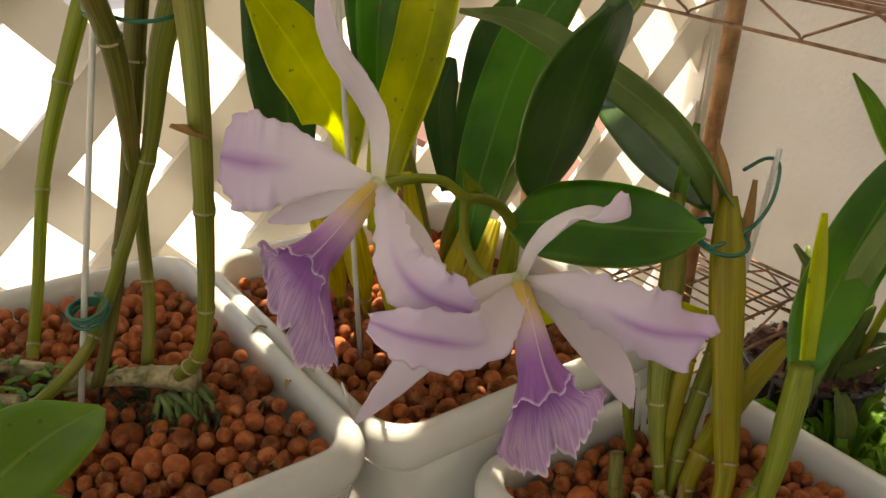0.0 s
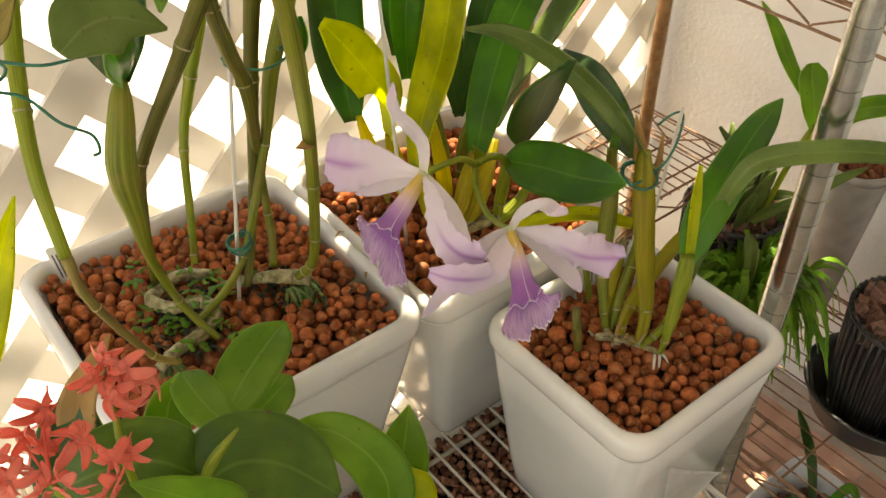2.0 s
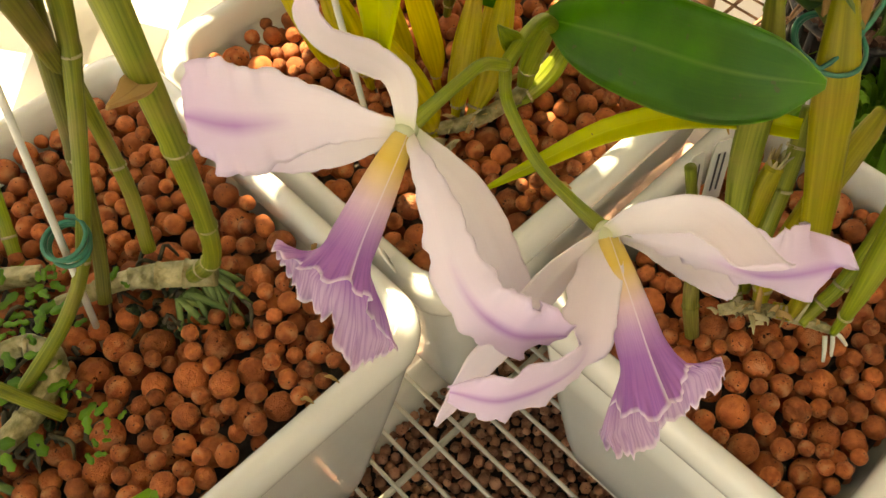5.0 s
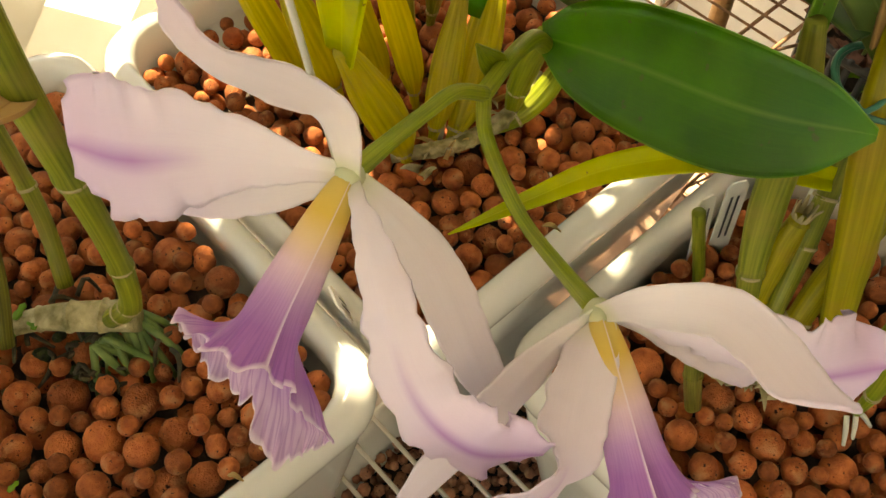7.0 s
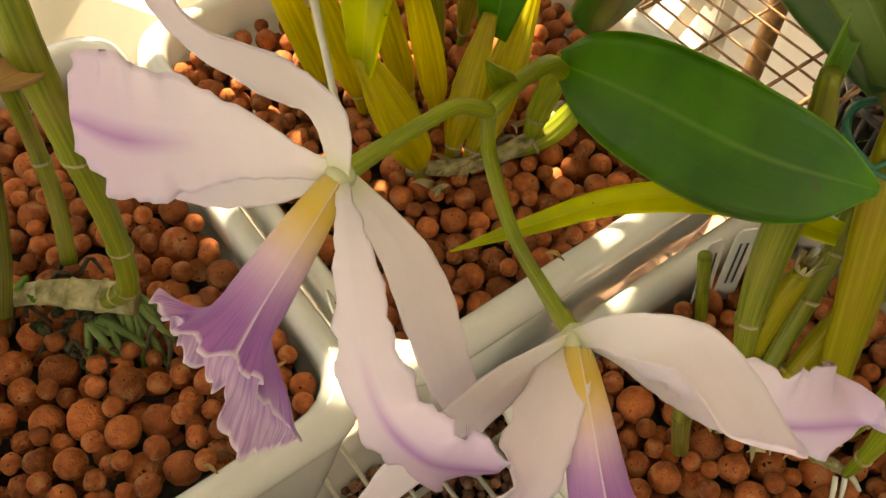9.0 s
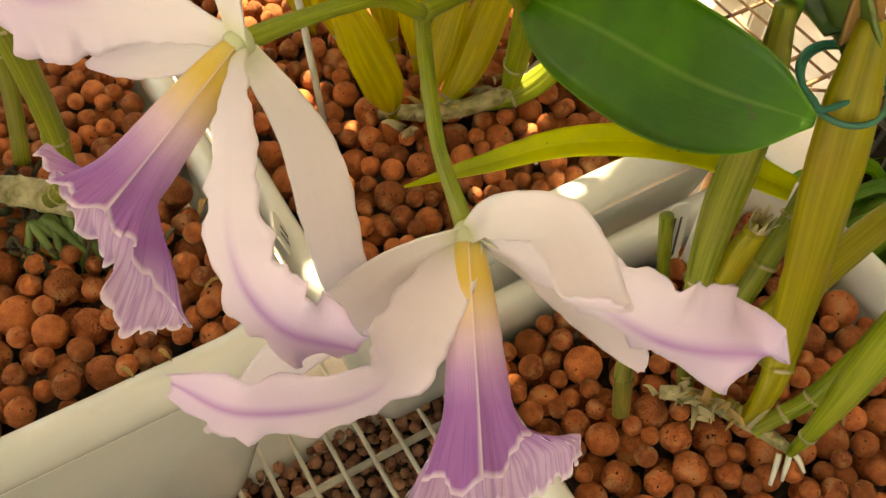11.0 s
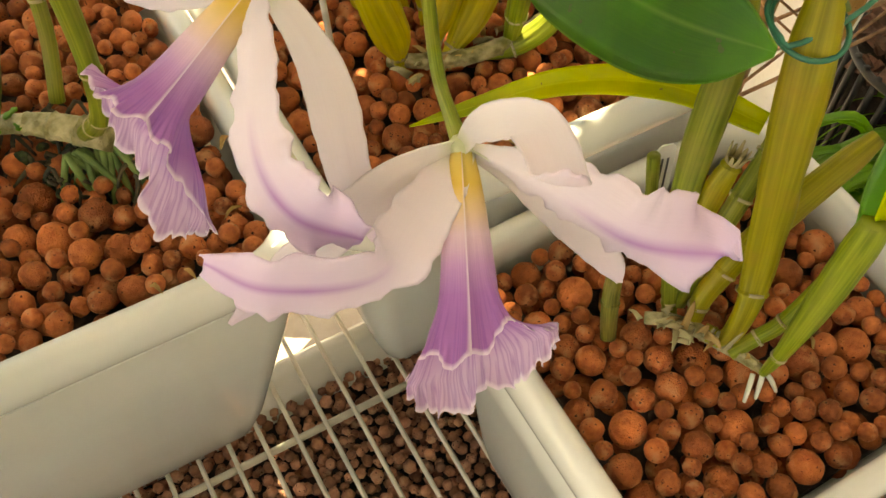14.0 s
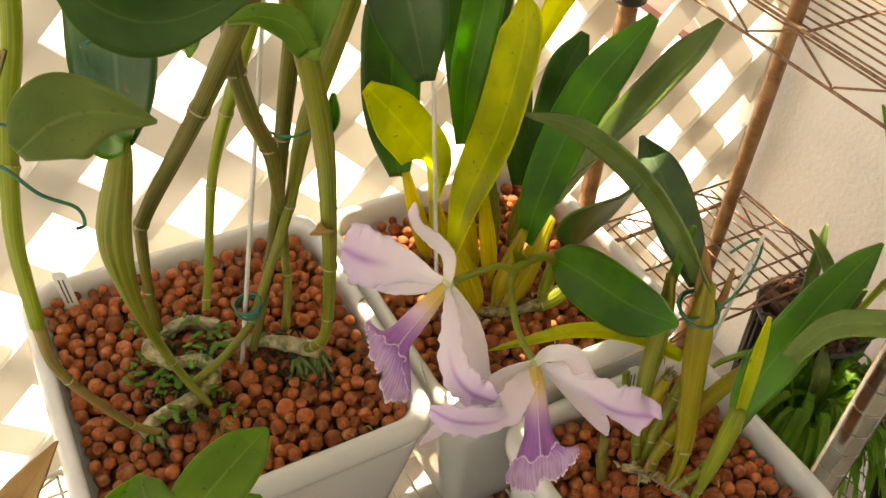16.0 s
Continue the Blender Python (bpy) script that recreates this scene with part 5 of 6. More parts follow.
lip(f2, C2, (0.2045, 0.2110, 0.9960), (0.2030, 0.1965, 0.9700), (-0.43, -0.38, 0.83), 0.0068, 0.0240, 13, 0.36)

# torn film left on the smaller planter
film = bmesh.new()
A, B, C, D = Vector((0.296, 0.1255, 0.818)), Vector((0.374, 0.116, 0.752)), Vector((0.335, 0.1435, 0.672)), Vector((0.354, 0.136, 0.694))
grid = []
for i in range(13):
    u = i / 12
    for j in range(13):
        v = j / 12
        p = A.lerp(B, u).lerp(C.lerp(D, u), v) + Vector((0, -0.0016 * math.sin(5 * u + 3 * v) - 0.0012, 0.002 * math.sin(9 * v) * u))
        grid.append(film.verts.new(p))
for i in range(12):
    for j in range(12):
        a = i * 13 + j
        film.faces.new((grid[a], grid[a + 13], grid[a + 14], grid[a + 1]))
bmesh.ops.solidify(film, geom=film.faces[:], thickness=0.0003)
tagged(part("plastic_film", film, M_FILM, None), "torn clear plastic film clinging to the smaller planter", "plastic film")

# the plant in the smaller planter
pc = empty("orchid_plant", "two-leaved orchid with thick golden-green canes in the smaller planter", "orchid")
cane(pc, [(0.3375, 0.2175, 0.866), (0.3409, 0.2085, 0.8692), (0.3480, 0.2110, 0.8858), (0.3550, 0.2192, 0.9040), (0.3577, 0.2320, 0.9540), (0.3610, 0.2440, 0.9980), (0.3690, 0.2560, 1.030)], [0.0034, 0.0038, 0.0046, 0.0058, 0.0072, 0.0082, 0.0082, 0.0045], M_CANE_GOLD, (0.06, 0.14, 0.42), "thick golden-olive cane", 0.16, n=44, segs=28)
cane(pc, [(0.3321, 0.2334, 0.8580), (0.3335, 0.2430, 0.8820), (0.3370, 0.2532, 0.9160), (0.3430, 0.2608, 0.9498), (0.3494, 0.2670, 0.9933), (0.3525, 0.2755, 1.0280)], [0.0034, 0.0036, 0.0046, 0.0062, 0.0070, 0.0060, 0.0035], M_CANE, (0.08, 0.2, 0.4), "ringed green cane", 0.08, n=40, segs=20)
cane(pc, [(0.336, 0.224, 0.866), (0.342, 0.228, 0.880), (0.360, 0.231, 0.900), (0.382, 0.232, 0.917), (0.405, 0.233, 0.930), (0.420, 0.234, 0.936)], [0.0036, 0.0048, 0.0058, 0.0064, 0.0060, 0.004], M_CANE_GOLD, (0.12, 0.3), "slanting yellow cane", 0.10, segs=20)
cane(pc, [(0.336, 0.234, 0.866), (0.345, 0.239, 0.890), (0.363, 0.246, 0.917), (0.376, 0.251, 0.934), (0.386, 0.256, 0.95)], [0.0030, 0.0042, 0.0048, 0.0046, 0.004], M_CANE, (0.2, 0.5, 0.75), "slanting ringed cane", 0.08)
cane(pc, [(0.347, 0.188, 0.866), (0.351, 0.188, 0.884), (0.357, 0.190, 0.915), (0.362, 0.192, 0.945), (0.364, 0.193, 0.964)], [0.0020, 0.0036, 0.0060, 0.0066, 0.0058], M_CANE_FRESH, (0.2,), "pale sheathed cane", 0.06, segs=20)
cane(pc, [(0.340, 0.203, 0.866), (0.352, 0.201, 0.873), (0.362, 0.199, 0.882), (0.374, 0.199, 0.903), (0.384, 0.200, 0.925)], [0.0034, 0.0036, 0.0038, 0.0040, 0.0045], M_CANE_FRESH, (0.25, 0.5), "bright green new cane", 0.05)
stub = cane(pc, [(0.336, 0.243, 0.864), (0.342, 0.247, 0.900), (0.349, 0.250, 0.928), (0.353, 0.250, 0.942)], [0.0030, 0.0042, 0.0052, 0.0040], M_CANE_GOLD, (0.3, 0.97), "cut cane stub with torn papery top", 0.10, "cane_stub", segs=20)
rb = random.Random(31)
for i in range(11):
    an = i * 0.571
    o = Vector((math.cos(an), math.sin(an), 0)) * 0.0032
    p0 = Vector((0.353, 0.250, 0.941)) + o
    part("torn_sheath", blade([p0, p0 + o * 0.25 + Vector((0.001, 0, 0.004)), p0 + o * rb.uniform(0.3, 0.9) + Vector((0.0015, 0, rb.uniform(0.006, 0.010)))], 0.0026, o, [1, 0.9, 0.6, 0.3], 0.0003, 0.1, 0, 3, 0, 6, 3, i), M_SHEATH, stub)
cane(pc, [(0.300, 0.238, 0.860), (0.302, 0.245, 0.880), (0.305, 0.25, 0.898)], [0.0036, 0.004, 0.0036], M_CANE_OLD, (0.5,), "cut cane stub", 0.05, "cane_stub")
cane(pc, [(0.356, 0.279, 0.855), (0.355, 0.285, 0.88), (0.355, 0.291, 0.902)], [0.003, 0.003, 0.0032], M_CANE, (0.5,), "cut cane stub", 0.05, "cane_stub")
cane(pc, [(0.318, 0.236, 0.865), (0.326, 0.229, 0.867), (0.334, 0.219, 0.867), (0.340, 0.208, 0.867), (0.345, 0.198, 0.866), (0.349, 0.188, 0.865)], [0.0030, 0.0034, 0.0032, 0.0034, 0.0028, 0.0020], M_RHIZOME, (0.15, 0.3, 0.45, 0.6, 0.75, 0.9), "knobbly ringed rhizome", 0.16, "rhizome", 34, 14)
for i in range(20):                               # dry sheaths and root hairs along the rhizome
    q = rb.random()
    p0 = Vector((0.318 + 0.030 * q, 0.236 - 0.047 * q, 0.868)) + Vector((rb.uniform(-0.005, 0.005), rb.uniform(-0.004, 0.004), rb.uniform(0, 0.004)))
    d = Vector((rb.uniform(-0.010, 0.009), rb.uniform(-0.011, 0.006), rb.uniform(-0.001, 0.009)))
    part("dry_sheath", blade([p0, p0 + d * 0.6 + Vector((0, 0, 0.002)), p0 + d], rb.uniform(0.0015, 0.0045), TO_EYE, [1, 0.8, 0.5, 0.1], 0.0004, 0.4, 0, 3, 0, 6, 3, i), M_SHEATH if i % 3 else M_LEAF_DRY, pc)
for i, (a, b) in enumerate((((0.343, 0.190, 0.866), (0.335, 0.183, 0.858)), ((0.347, 0.188, 0.866), (0.341, 0.182, 0.857)), ((0.349, 0.188, 0.865), (0.351, 0.180, 0.858)))):
    cane(pc, [a, Vector(a).lerp(Vector(b), 0.5) + Vector((0, 0, 0.001)), b], [0.0012, 0.0012, 0.0008], M_ROOT_TIP, (), "white root tip", 0.02, "root", 6, 8)
leaf(pc, [(0.3720, 0.2500, 1.0150), (0.3602, 0.2840, 1.0544), (0.3528, 0.3352, 1.0770), (0.3256, 0.3707, 1.0977), (0.2940, 0.3923, 1.1047)], 0.0200, [(-0.94, 0.24, 0.23), (-0.80, 0.1, 0.6)], M_LEAF_GREY, [0.8, 0.95, 1.0, 0.9, 0.7, 0.12], 0.35)
leaf(pc, [(0.367, 0.262, 1.022), (0.390, 0.312, 1.026), (0.411, 0.3625, 1.034), (0.429, 0.411, 1.0345)], 0.036, (-0.45, -0.10, 0.88), M_LEAF_DARK, [0.35, 0.85, 1, 0.8, 0.1], 0.15)
leaf(pc, [(0.364, 0.193, 0.955), (0.378, 0.197, 0.985), (0.410, 0.204, 1.012), (0.452, 0.213, 1.034), (0.498, 0.223, 1.044)], 0.034, (-0.55, -0.5, 0.6), M_LEAF, [0.3, 0.7, 0.93, 1.0, 0.96, 0.82, 0.58, 0.06], 0.22, label="long glossy pointed leaf")
leaf(pc, [(0.363, 0.1915, 0.968), (0.370, 0.200, 1.003), (0.379, 0.209, 1.036)], 0.0085, TO_EYE, M_LEAF_YELLOW, [0.8, 1, 0.9, 0.3], 0.5, label="narrow pale new leaf")
leaf(pc, [(0.384, 0.200, 0.920), (0.394, 0.198, 0.965), (0.404, 0.191, 1.018), (0.424, 0.176, 1.042), (0.478, 0.12, 1.052), (0.53, 0.07, 1.03)], 0.018, (-0.6, -0.4, 0.6), M_LEAF_GREY, [0.4, 0.6, 0.8, 1, 0.9, 0.3], 0.5)
leaf(pc, [(0.3582, 0.2476, 0.9640), (0.339, 0.281, 0.964), (0.3130, 0.3130, 0.950), (0.287, 0.336, 0.928), (0.2615, 0.3555, 0.908)], 0.013, (-0.3, -0.5, 0.9), M_LEAF_YELLOW, [0.7, 1, 0.95, 0.8, 0.5, 0.06], 0.4, label="narrow strap leaf lying across")
leaf(pc, [(0.372, 0.25, 0.98), (0.384, 0.252, 1.01), (0.390, 0.256, 1.035)], 0.007, TO_EYE, M_LEAF_DRY, [0.8, 1, 0.7, 0.3], 0.5, label="dry tan sheath")
leaf(pc, [(0.367, 0.258, 1.022), (0.367, 0.262, 1.040), (0.365, 0.266, 1.058)], 0.011, TO_EYE, M_LEAF_DRY, [1, 0.9, 0.6, 0.1], 0.6, label="dry torn sheath")
leaf(pc, [(0.3545, 0.2765, 1.018), (0.362, 0.280, 1.042), (0.3680, 0.282, 1.062)], 0.008, TO_EYE, M_LEAF_YOUNG, [1, 0.9, 0.8, 0.4], 0.5)
stake("thin grey support stake behind the canes", (0.395, 0.262, 0.86), (0.427, 0.268, 1.042), 0.0016)
tie("green wire tying the cane to its stake", (0.363, 0.252, 1.008), 0.0140, 1.6, [(0.378, 0.245, 1.014), (0.40, 0.25, 1.022), (0.422, 0.262, 1.03), (0.430, 0.27, 1.034), (0.420, 0.272, 1.036), (0.40, 0.27, 1.034)])


# ---- foreground plant with red flowers ----
def round_pot(name, label, category, x, y, z0, z1, r0, r1, mat, lip_r=0.004, wall=0.0025):
    """A round tapered pot with a rolled lip."""
    def ring(r, z):
        return [(x + r * math.cos(2 * math.pi * k / 40), y + r * math.sin(2 * math.pi * k / 40), z) for k in range(40)]
    root = empty(name, label, category)
    h = z1 - z0
    sharpened(part("body", loft([ring(r0 - 0.004, z0), ring(r0, z0 + 0.004), ring(r0 + (r1 - r0) * 0.5, z0 + h * 0.5), ring(r1, z1 - 0.008), ring(r1 - wall, z1 - 0.008), ring(r0 - wall, z0 + 0.006)]), mat, root).data, 50)
    part("rim", loft([ring(r1 - wall, z1 - 0.012), ring(r1 + lip_r * 0.8, z1 - 0.012), ring(r1 + lip_r, z1 - 0.006), ring(r1 + lip_r * 0.6, z1), ring(r1 - wall * 0.4, z1), ring(r1 - wall, z1 - 0.004)], False), mat, root)
    return root


def chips(label, x, y, z, r, count, seed, mat, size=(0.005, 0.011), name="bark_chips", category="bark"):
    rnd = random.Random(seed)
    V, F = [], []
    for _ in range(count):
        a, d = rnd.uniform(0, 6.28), r * math.sqrt(rnd.random())
        m = Matrix.Translation((x + d * math.cos(a), y + d * math.sin(a), z + rnd.uniform(-0.010, 0.004))) @ Euler([rnd.uniform(0, 6.28) for _ in range(3)]).to_matrix().to_4x4()
        s = [rnd.uniform(*size) for _ in range(3)]
        o = len(V)
        for cx in (-1, 1):
            for cy in (-1, 1):
                for cz in (-1, 1):
                    V.append(tuple(m @ Vector((cx * s[0] * rnd.uniform(0.6, 1), cy * s[1] * rnd.uniform(0.6, 1), cz * s[2] * 0.6 * rnd.uniform(0.6, 1)))))
        F += [[o + i for i in f] for f in ((0, 1, 3, 2), (4, 6, 7, 5), (0, 4, 5, 1), (2, 3, 7, 6), (0, 2, 6, 4), (1, 5, 7, 3))]
    me = bpy.data.meshes.new(name)
    me.from_pydata(V, [], F)
    me.materials.append(mat)
    return tagged(new(name, me), label, category, kind="stuff")


round_pot("plant_pot", "white round plastic pot on the wire shelf", "plant pot", -0.05, 0.205, SHELF_Z, 0.79, 0.045, 0.058, M_POT)
chips("dark bark chips in the white pot", -0.05, 0.205, 0.775, 0.050, 90, 3, M_CHUNK)
pd = empty("orchid_plant", "leafy reed-stemmed orchid with clusters of red flowers", "orchid")
cane(pd, [(-0.040, 0.21, 0.77), (-0.032, 0.222, 0.85), (-0.020, 0.238, 0.93), (-0.010, 0.253, 0.982)], [0.0034, 0.0034, 0.003, 0.0026], M_CANE_FRESH, (0.3, 0.55, 0.8), "green reed stem")
cane(pd, [(-0.05, 0.205, 0.77), (-0.052, 0.206, 0.86), (-0.052, 0.207, 0.94), (-0.048, 0.208, 1.008)], [0.0034, 0.0034, 0.003, 0.0028], M_CANE_FRESH, (0.3, 0.55, 0.8), "green reed stem")
cane(pd, [(-0.05, 0.20, 0.77), (-0.02, 0.195, 0.84), (0.02, 0.180, 0.89), (0.045, 0.166, 0.91)], [0.0034, 0.0034, 0.003, 0.0026], M_CANE_FRESH, (0.3, 0.6), "green reed stem")
cane(pd, [(-0.06, 0.20, 0.77), (-0.085, 0.190, 0.90), (-0.108, 0.182, 1.02), (-0.116, 0.178, 1.095)], [0.0032, 0.003, 0.0022, 0.0016], M_CANE_FRESH, (0.4, 0.7), "slender flower stem")
cane(pd, [(-0.055, 0.21, 0.77), (-0.072, 0.208, 0.92), (-0.080, 0.207, 1.04), (-0.076, 0.209, 1.092)], [0.0032, 0.003, 0.0022, 0.0016], M_CANE_FRESH, (0.4, 0.7), "slender flower stem")
BROAD = [0.42, 0.88, 1.0, 0.93, 0.68, 0.08]
leaf(pd, [(-0.009, 0.258, 0.984), (0.014, 0.270, 0.995), (0.037, 0.283, 0.998), (0.061, 0.302, 0.990)], 0.038, (-0.35, -0.5, 0.75), M_LEAF_FRONT, BROAD, 0.25)
leaf(pd, [(-0.010, 0.253, 0.978), (0.012, 0.252, 0.981), (0.028, 0.257, 0.982), (0.043, 0.266, 0.978)], 0.027, (-0.2, -0.6, 0.7), M_LEAF_FRONT, BROAD, 0.25)
leaf(pd, [(-0.011, 0.250, 0.985), (-0.016, 0.266, 0.991), (-0.018, 0.283, 0.996), (-0.017, 0.298, 0.995)], 0.029, (-0.1, -0.6, 0.75), M_LEAF_FRONT, BROAD, 0.3)
leaf(pd, [(-0.030, 0.226, 0.90), (-0.048, 0.262, 0.948), (-0.037, 0.288, 0.974), (-0.016, 0.304, 0.990)], 0.034, (0.1, -0.6, 0.75), M_LEAF_FRONT, BROAD, 0.2)
leaf(pd, [(-0.048, 0.207, 1.000), (-0.026, 0.199, 1.012), (-0.003, 0.190, 1.000), (0.019, 0.171, 0.974)], 0.056, (-0.3, -0.4, 0.87), M_LEAF_BIG, [0.5, 0.92, 1.0, 0.96, 0.74, 0.1], 0.28)
leaf(pd, [(-0.046, 0.212, 1.003), (-0.066, 0.217, 1.028), (-0.092, 0.222, 1.035), (-0.120, 0.238, 1.018)], 0.046, (0.05, -0.5, 0.87), M_LEAF_BIG, [0.5, 0.92, 1.0, 0.96, 0.74, 0.1], 0.28)
leaf(pd, [(-0.046, 0.205, 0.955), (-0.044, 0.176, 1.008), (-0.066, 0.172, 1.046), (-0.085, 0.185, 1.060)], 0.026, (-0.2, -0.4, 0.9), M_LEAF_FRONT, [0.4, 0.8, 1.0, 0.9, 0.6, 0.06], 0.3)
leaf(pd, [(-0.072, 0.225, 0.93), (-0.100, 0.268, 0.978), (-0.090, 0.286, 1.006), (-0.076, 0.293, 1.024)], 0.044, (-0.2, -0.6, 0.75), M_LEAF_DARK, BROAD, 0.2)
leaf(pd, [(-0.088, 0.284, 1.000), (-0.079, 0.291, 1.021), (-0.063, 0.294, 1.040), (-0.051, 0.298, 1.052)], 0.024, (-0.4, -0.5, 0.6), M_LEAF_DRY, [0.8, 1, 0.85, 0.6, 0.3, 0.05], 0.5, label="withered tan leaf end")
leaf(pd, [(0.060, 0.180, 0.900), (0.072, 0.184, 0.935), (0.082, 0.190, 0.962), (0.0895, 0.196, 0.980)], 0.036, (-0.5, -0.65, 0.5), M_LEAF_FRONT, [0.5, 0.9, 1.0, 0.85, 0.5, 0.04], 0.35)
leaf(pd, [(0.045, 0.166, 0.905), (0.052, 0.170, 0.962), (0.034, 0.193, 0.998), (0.007, 0.215, 1.000)], 0.034, (-0.3, -0.5, 0.8), M_LEAF_FRONT, [0.5, 0.9, 1.0, 0.85, 0.5, 0.04], 0.3)
leaf(pd, [(0.045, 0.166, 0.900), (0.060, 0.164, 0.945), (0.062, 0.158, 0.935), (0.064, 0.152, 0.90)], 0.036, (-0.2, -0.5, 0.8), M_LEAF_YELLOW, BROAD, 0.3)
leaf(pd, [(-0.045, 0.206, 0.87), (-0.012, 0.180, 0.915), (0.012, 0.158, 0.925), (0.035, 0.14, 0.905)], 0.040, (-0.2, -0.3, 0.9), M_LEAF_FRONT, BROAD, 0.3)
cane(pd, [(-0.049, 0.203, 1.004), (-0.041, 0.196, 1.029), (-0.033, 0.192, 1.042), (-0.025, 0.190, 1.051)], [0.0026, 0.0034, 0.0022, 0.0007], M_CANE_FRESH, (), "bright green rolled leaf bud", 0.05, "bud")


def red_flower(at, aim, seed, size=0.0125):
    """A small five-petalled bloom with a fringed three-lobed lip, on a thin stalk."""
    rnd = random.Random(seed)
    at, aim = Vector(at), Vector(aim).normalized()
    s = aim.orthogonal().normalized()
    t = aim.cross(s)
    fl = part("flower", ball(0.0016, 1, seed, 0.1), M_RED, pd)
    fl.data.transform(Matrix.Translation(at))
    a0 = rnd.uniform(0, 6.28)
    for k in range(5):
        a = a0 + k * 2 * math.pi / 5 + rnd.uniform(-0.15, 0.15)
        d = s * math.cos(a) + t * math.sin(a)
        ln = size * rnd.uniform(0.9, 1.12)
        part("petal", blade([at, at + d * ln * 0.45 + aim * ln * 0.10, at + d * ln * 0.95 - aim * ln * rnd.uniform(0.2, 0.75) + Vector((0, 0, -ln * rnd.uniform(0.0, 0.4)))], ln * 0.50, aim, [0.32, 0.6, 0.9, 1.0, 0.92, 0.45], 0.0004, 0.25, 0, 3, 0, 9, 5, seed + k), M_RED, fl)
    for k in (-1, 0, 1):
        a = a0 + math.pi / 5 + k * 0.75
        d = s * math.cos(a) + t * math.sin(a)
        b = at + aim * size * 0.35
        part("lip_lobe", blade([b, b + d * size * 0.3 + aim * size * 0.15, b + d * size * 0.62 + aim * size * 0.1], size * 0.42, aim, [0.4, 0.9, 1.0, 0.7], 0.0004, 0.2, 0.0006, 5, 0, 9, 7, seed + 9 + k), M_RED, fl)
    return fl


rr = random.Random(4)
T1, T2, T3 = (-0.076, 0.209, 1.092), (-0.116, 0.178, 1.095), (-0.110, 0.181, 1.04)
HEADS = [((-0.072, 0.207, 1.124), T1), ((-0.066, 0.204, 1.112), T1), ((-0.082, 0.207, 1.116), T1), ((-0.071, 0.202, 1.096), T1), ((-0.060, 0.204, 1.100), T1), ((-0.076, 0.200, 1.106), T1),
         ((-0.107, 0.198, 1.120), T2), ((-0.112, 0.192, 1.106), T2), ((-0.120, 0.190, 1.117), T2), ((-0.100, 0.180, 1.110), T2), ((-0.089, 0.178, 1.092), T3), ((-0.080, 0.180, 1.086), T3),
         ((-0.126, 0.178, 1.120), T2), ((-0.138, 0.170, 1.136), T2), ((-0.130, 0.166, 1.122), T2), ((-0.110, 0.166, 1.104), T2), ((-0.122, 0.168, 1.108), T2), ((-0.096, 0.168, 1.088), T3)]
for i, (h, st) in enumerate(HEADS):
    part("pedicel", tube([st, Vector(st).lerp(Vector(h), 0.5) + Vector((0, -0.002, 0.004)), h], [0.0008, 0.0007, 0.0009], 8, 6), M_RED, pd)
    red_flower(h, (rr.uniform(-1.0, 0.6), rr.uniform(-1.0, 0.1), rr.uniform(-0.5, 0.7)), 40 + i, rr.uniform(0.0095, 0.0122))

# yellowing leaf of a plant beside the large planter
pe = empty("orchid_plant", "upright yellowing leaves of an orchid beside the large planter", "orchid")
leaf(pe, [(-0.150, 0.41, 0.90), (-0.138, 0.41, 0.945), (-0.094, 0.41, 1.024), (-0.058, 0.413, 1.089)], 0.034, (-0.3, -0.8, 0.4), M_LEAF_YELLOW, [0.5, 0.85, 1, 0.9, 0.55, 0.05], 0.35)
cane(pe, [(-0.165, 0.405, 0.775), (-0.160, 0.407, 0.84), (-0.150, 0.41, 0.905)], [0.006, 0.009, 0.004], M_CANE_YELLOW, (0.5,), "", 0.06, "pseudobulb")
leaf(pe, [(-0.158, 0.402, 0.86), (-0.150, 0.392, 0.895), (-0.142, 0.385, 0.91)], 0.034, (0, -0.5, 0.8), M_LEAF_YOUNG, [0.6, 1, 0.9, 0.5], 0.2)
round_pot("plant_pot", "small white pot of clay pebbles beside the large planter", "plant pot", -0.165, 0.40, SHELF_Z, 0.80, 0.040, 0.050, M_POT)
g = settle(-0.20, -0.13, 0.365, 0.435, 0.765, 0.798, 0.005, 0.008, 70, 41)
tagged(joined_balls("clay_pebbles", g, M_LECA_MASS, None, 2, 42), "reddish clay pebbles in the small white pot", "clay pebbles", kind="stuff")


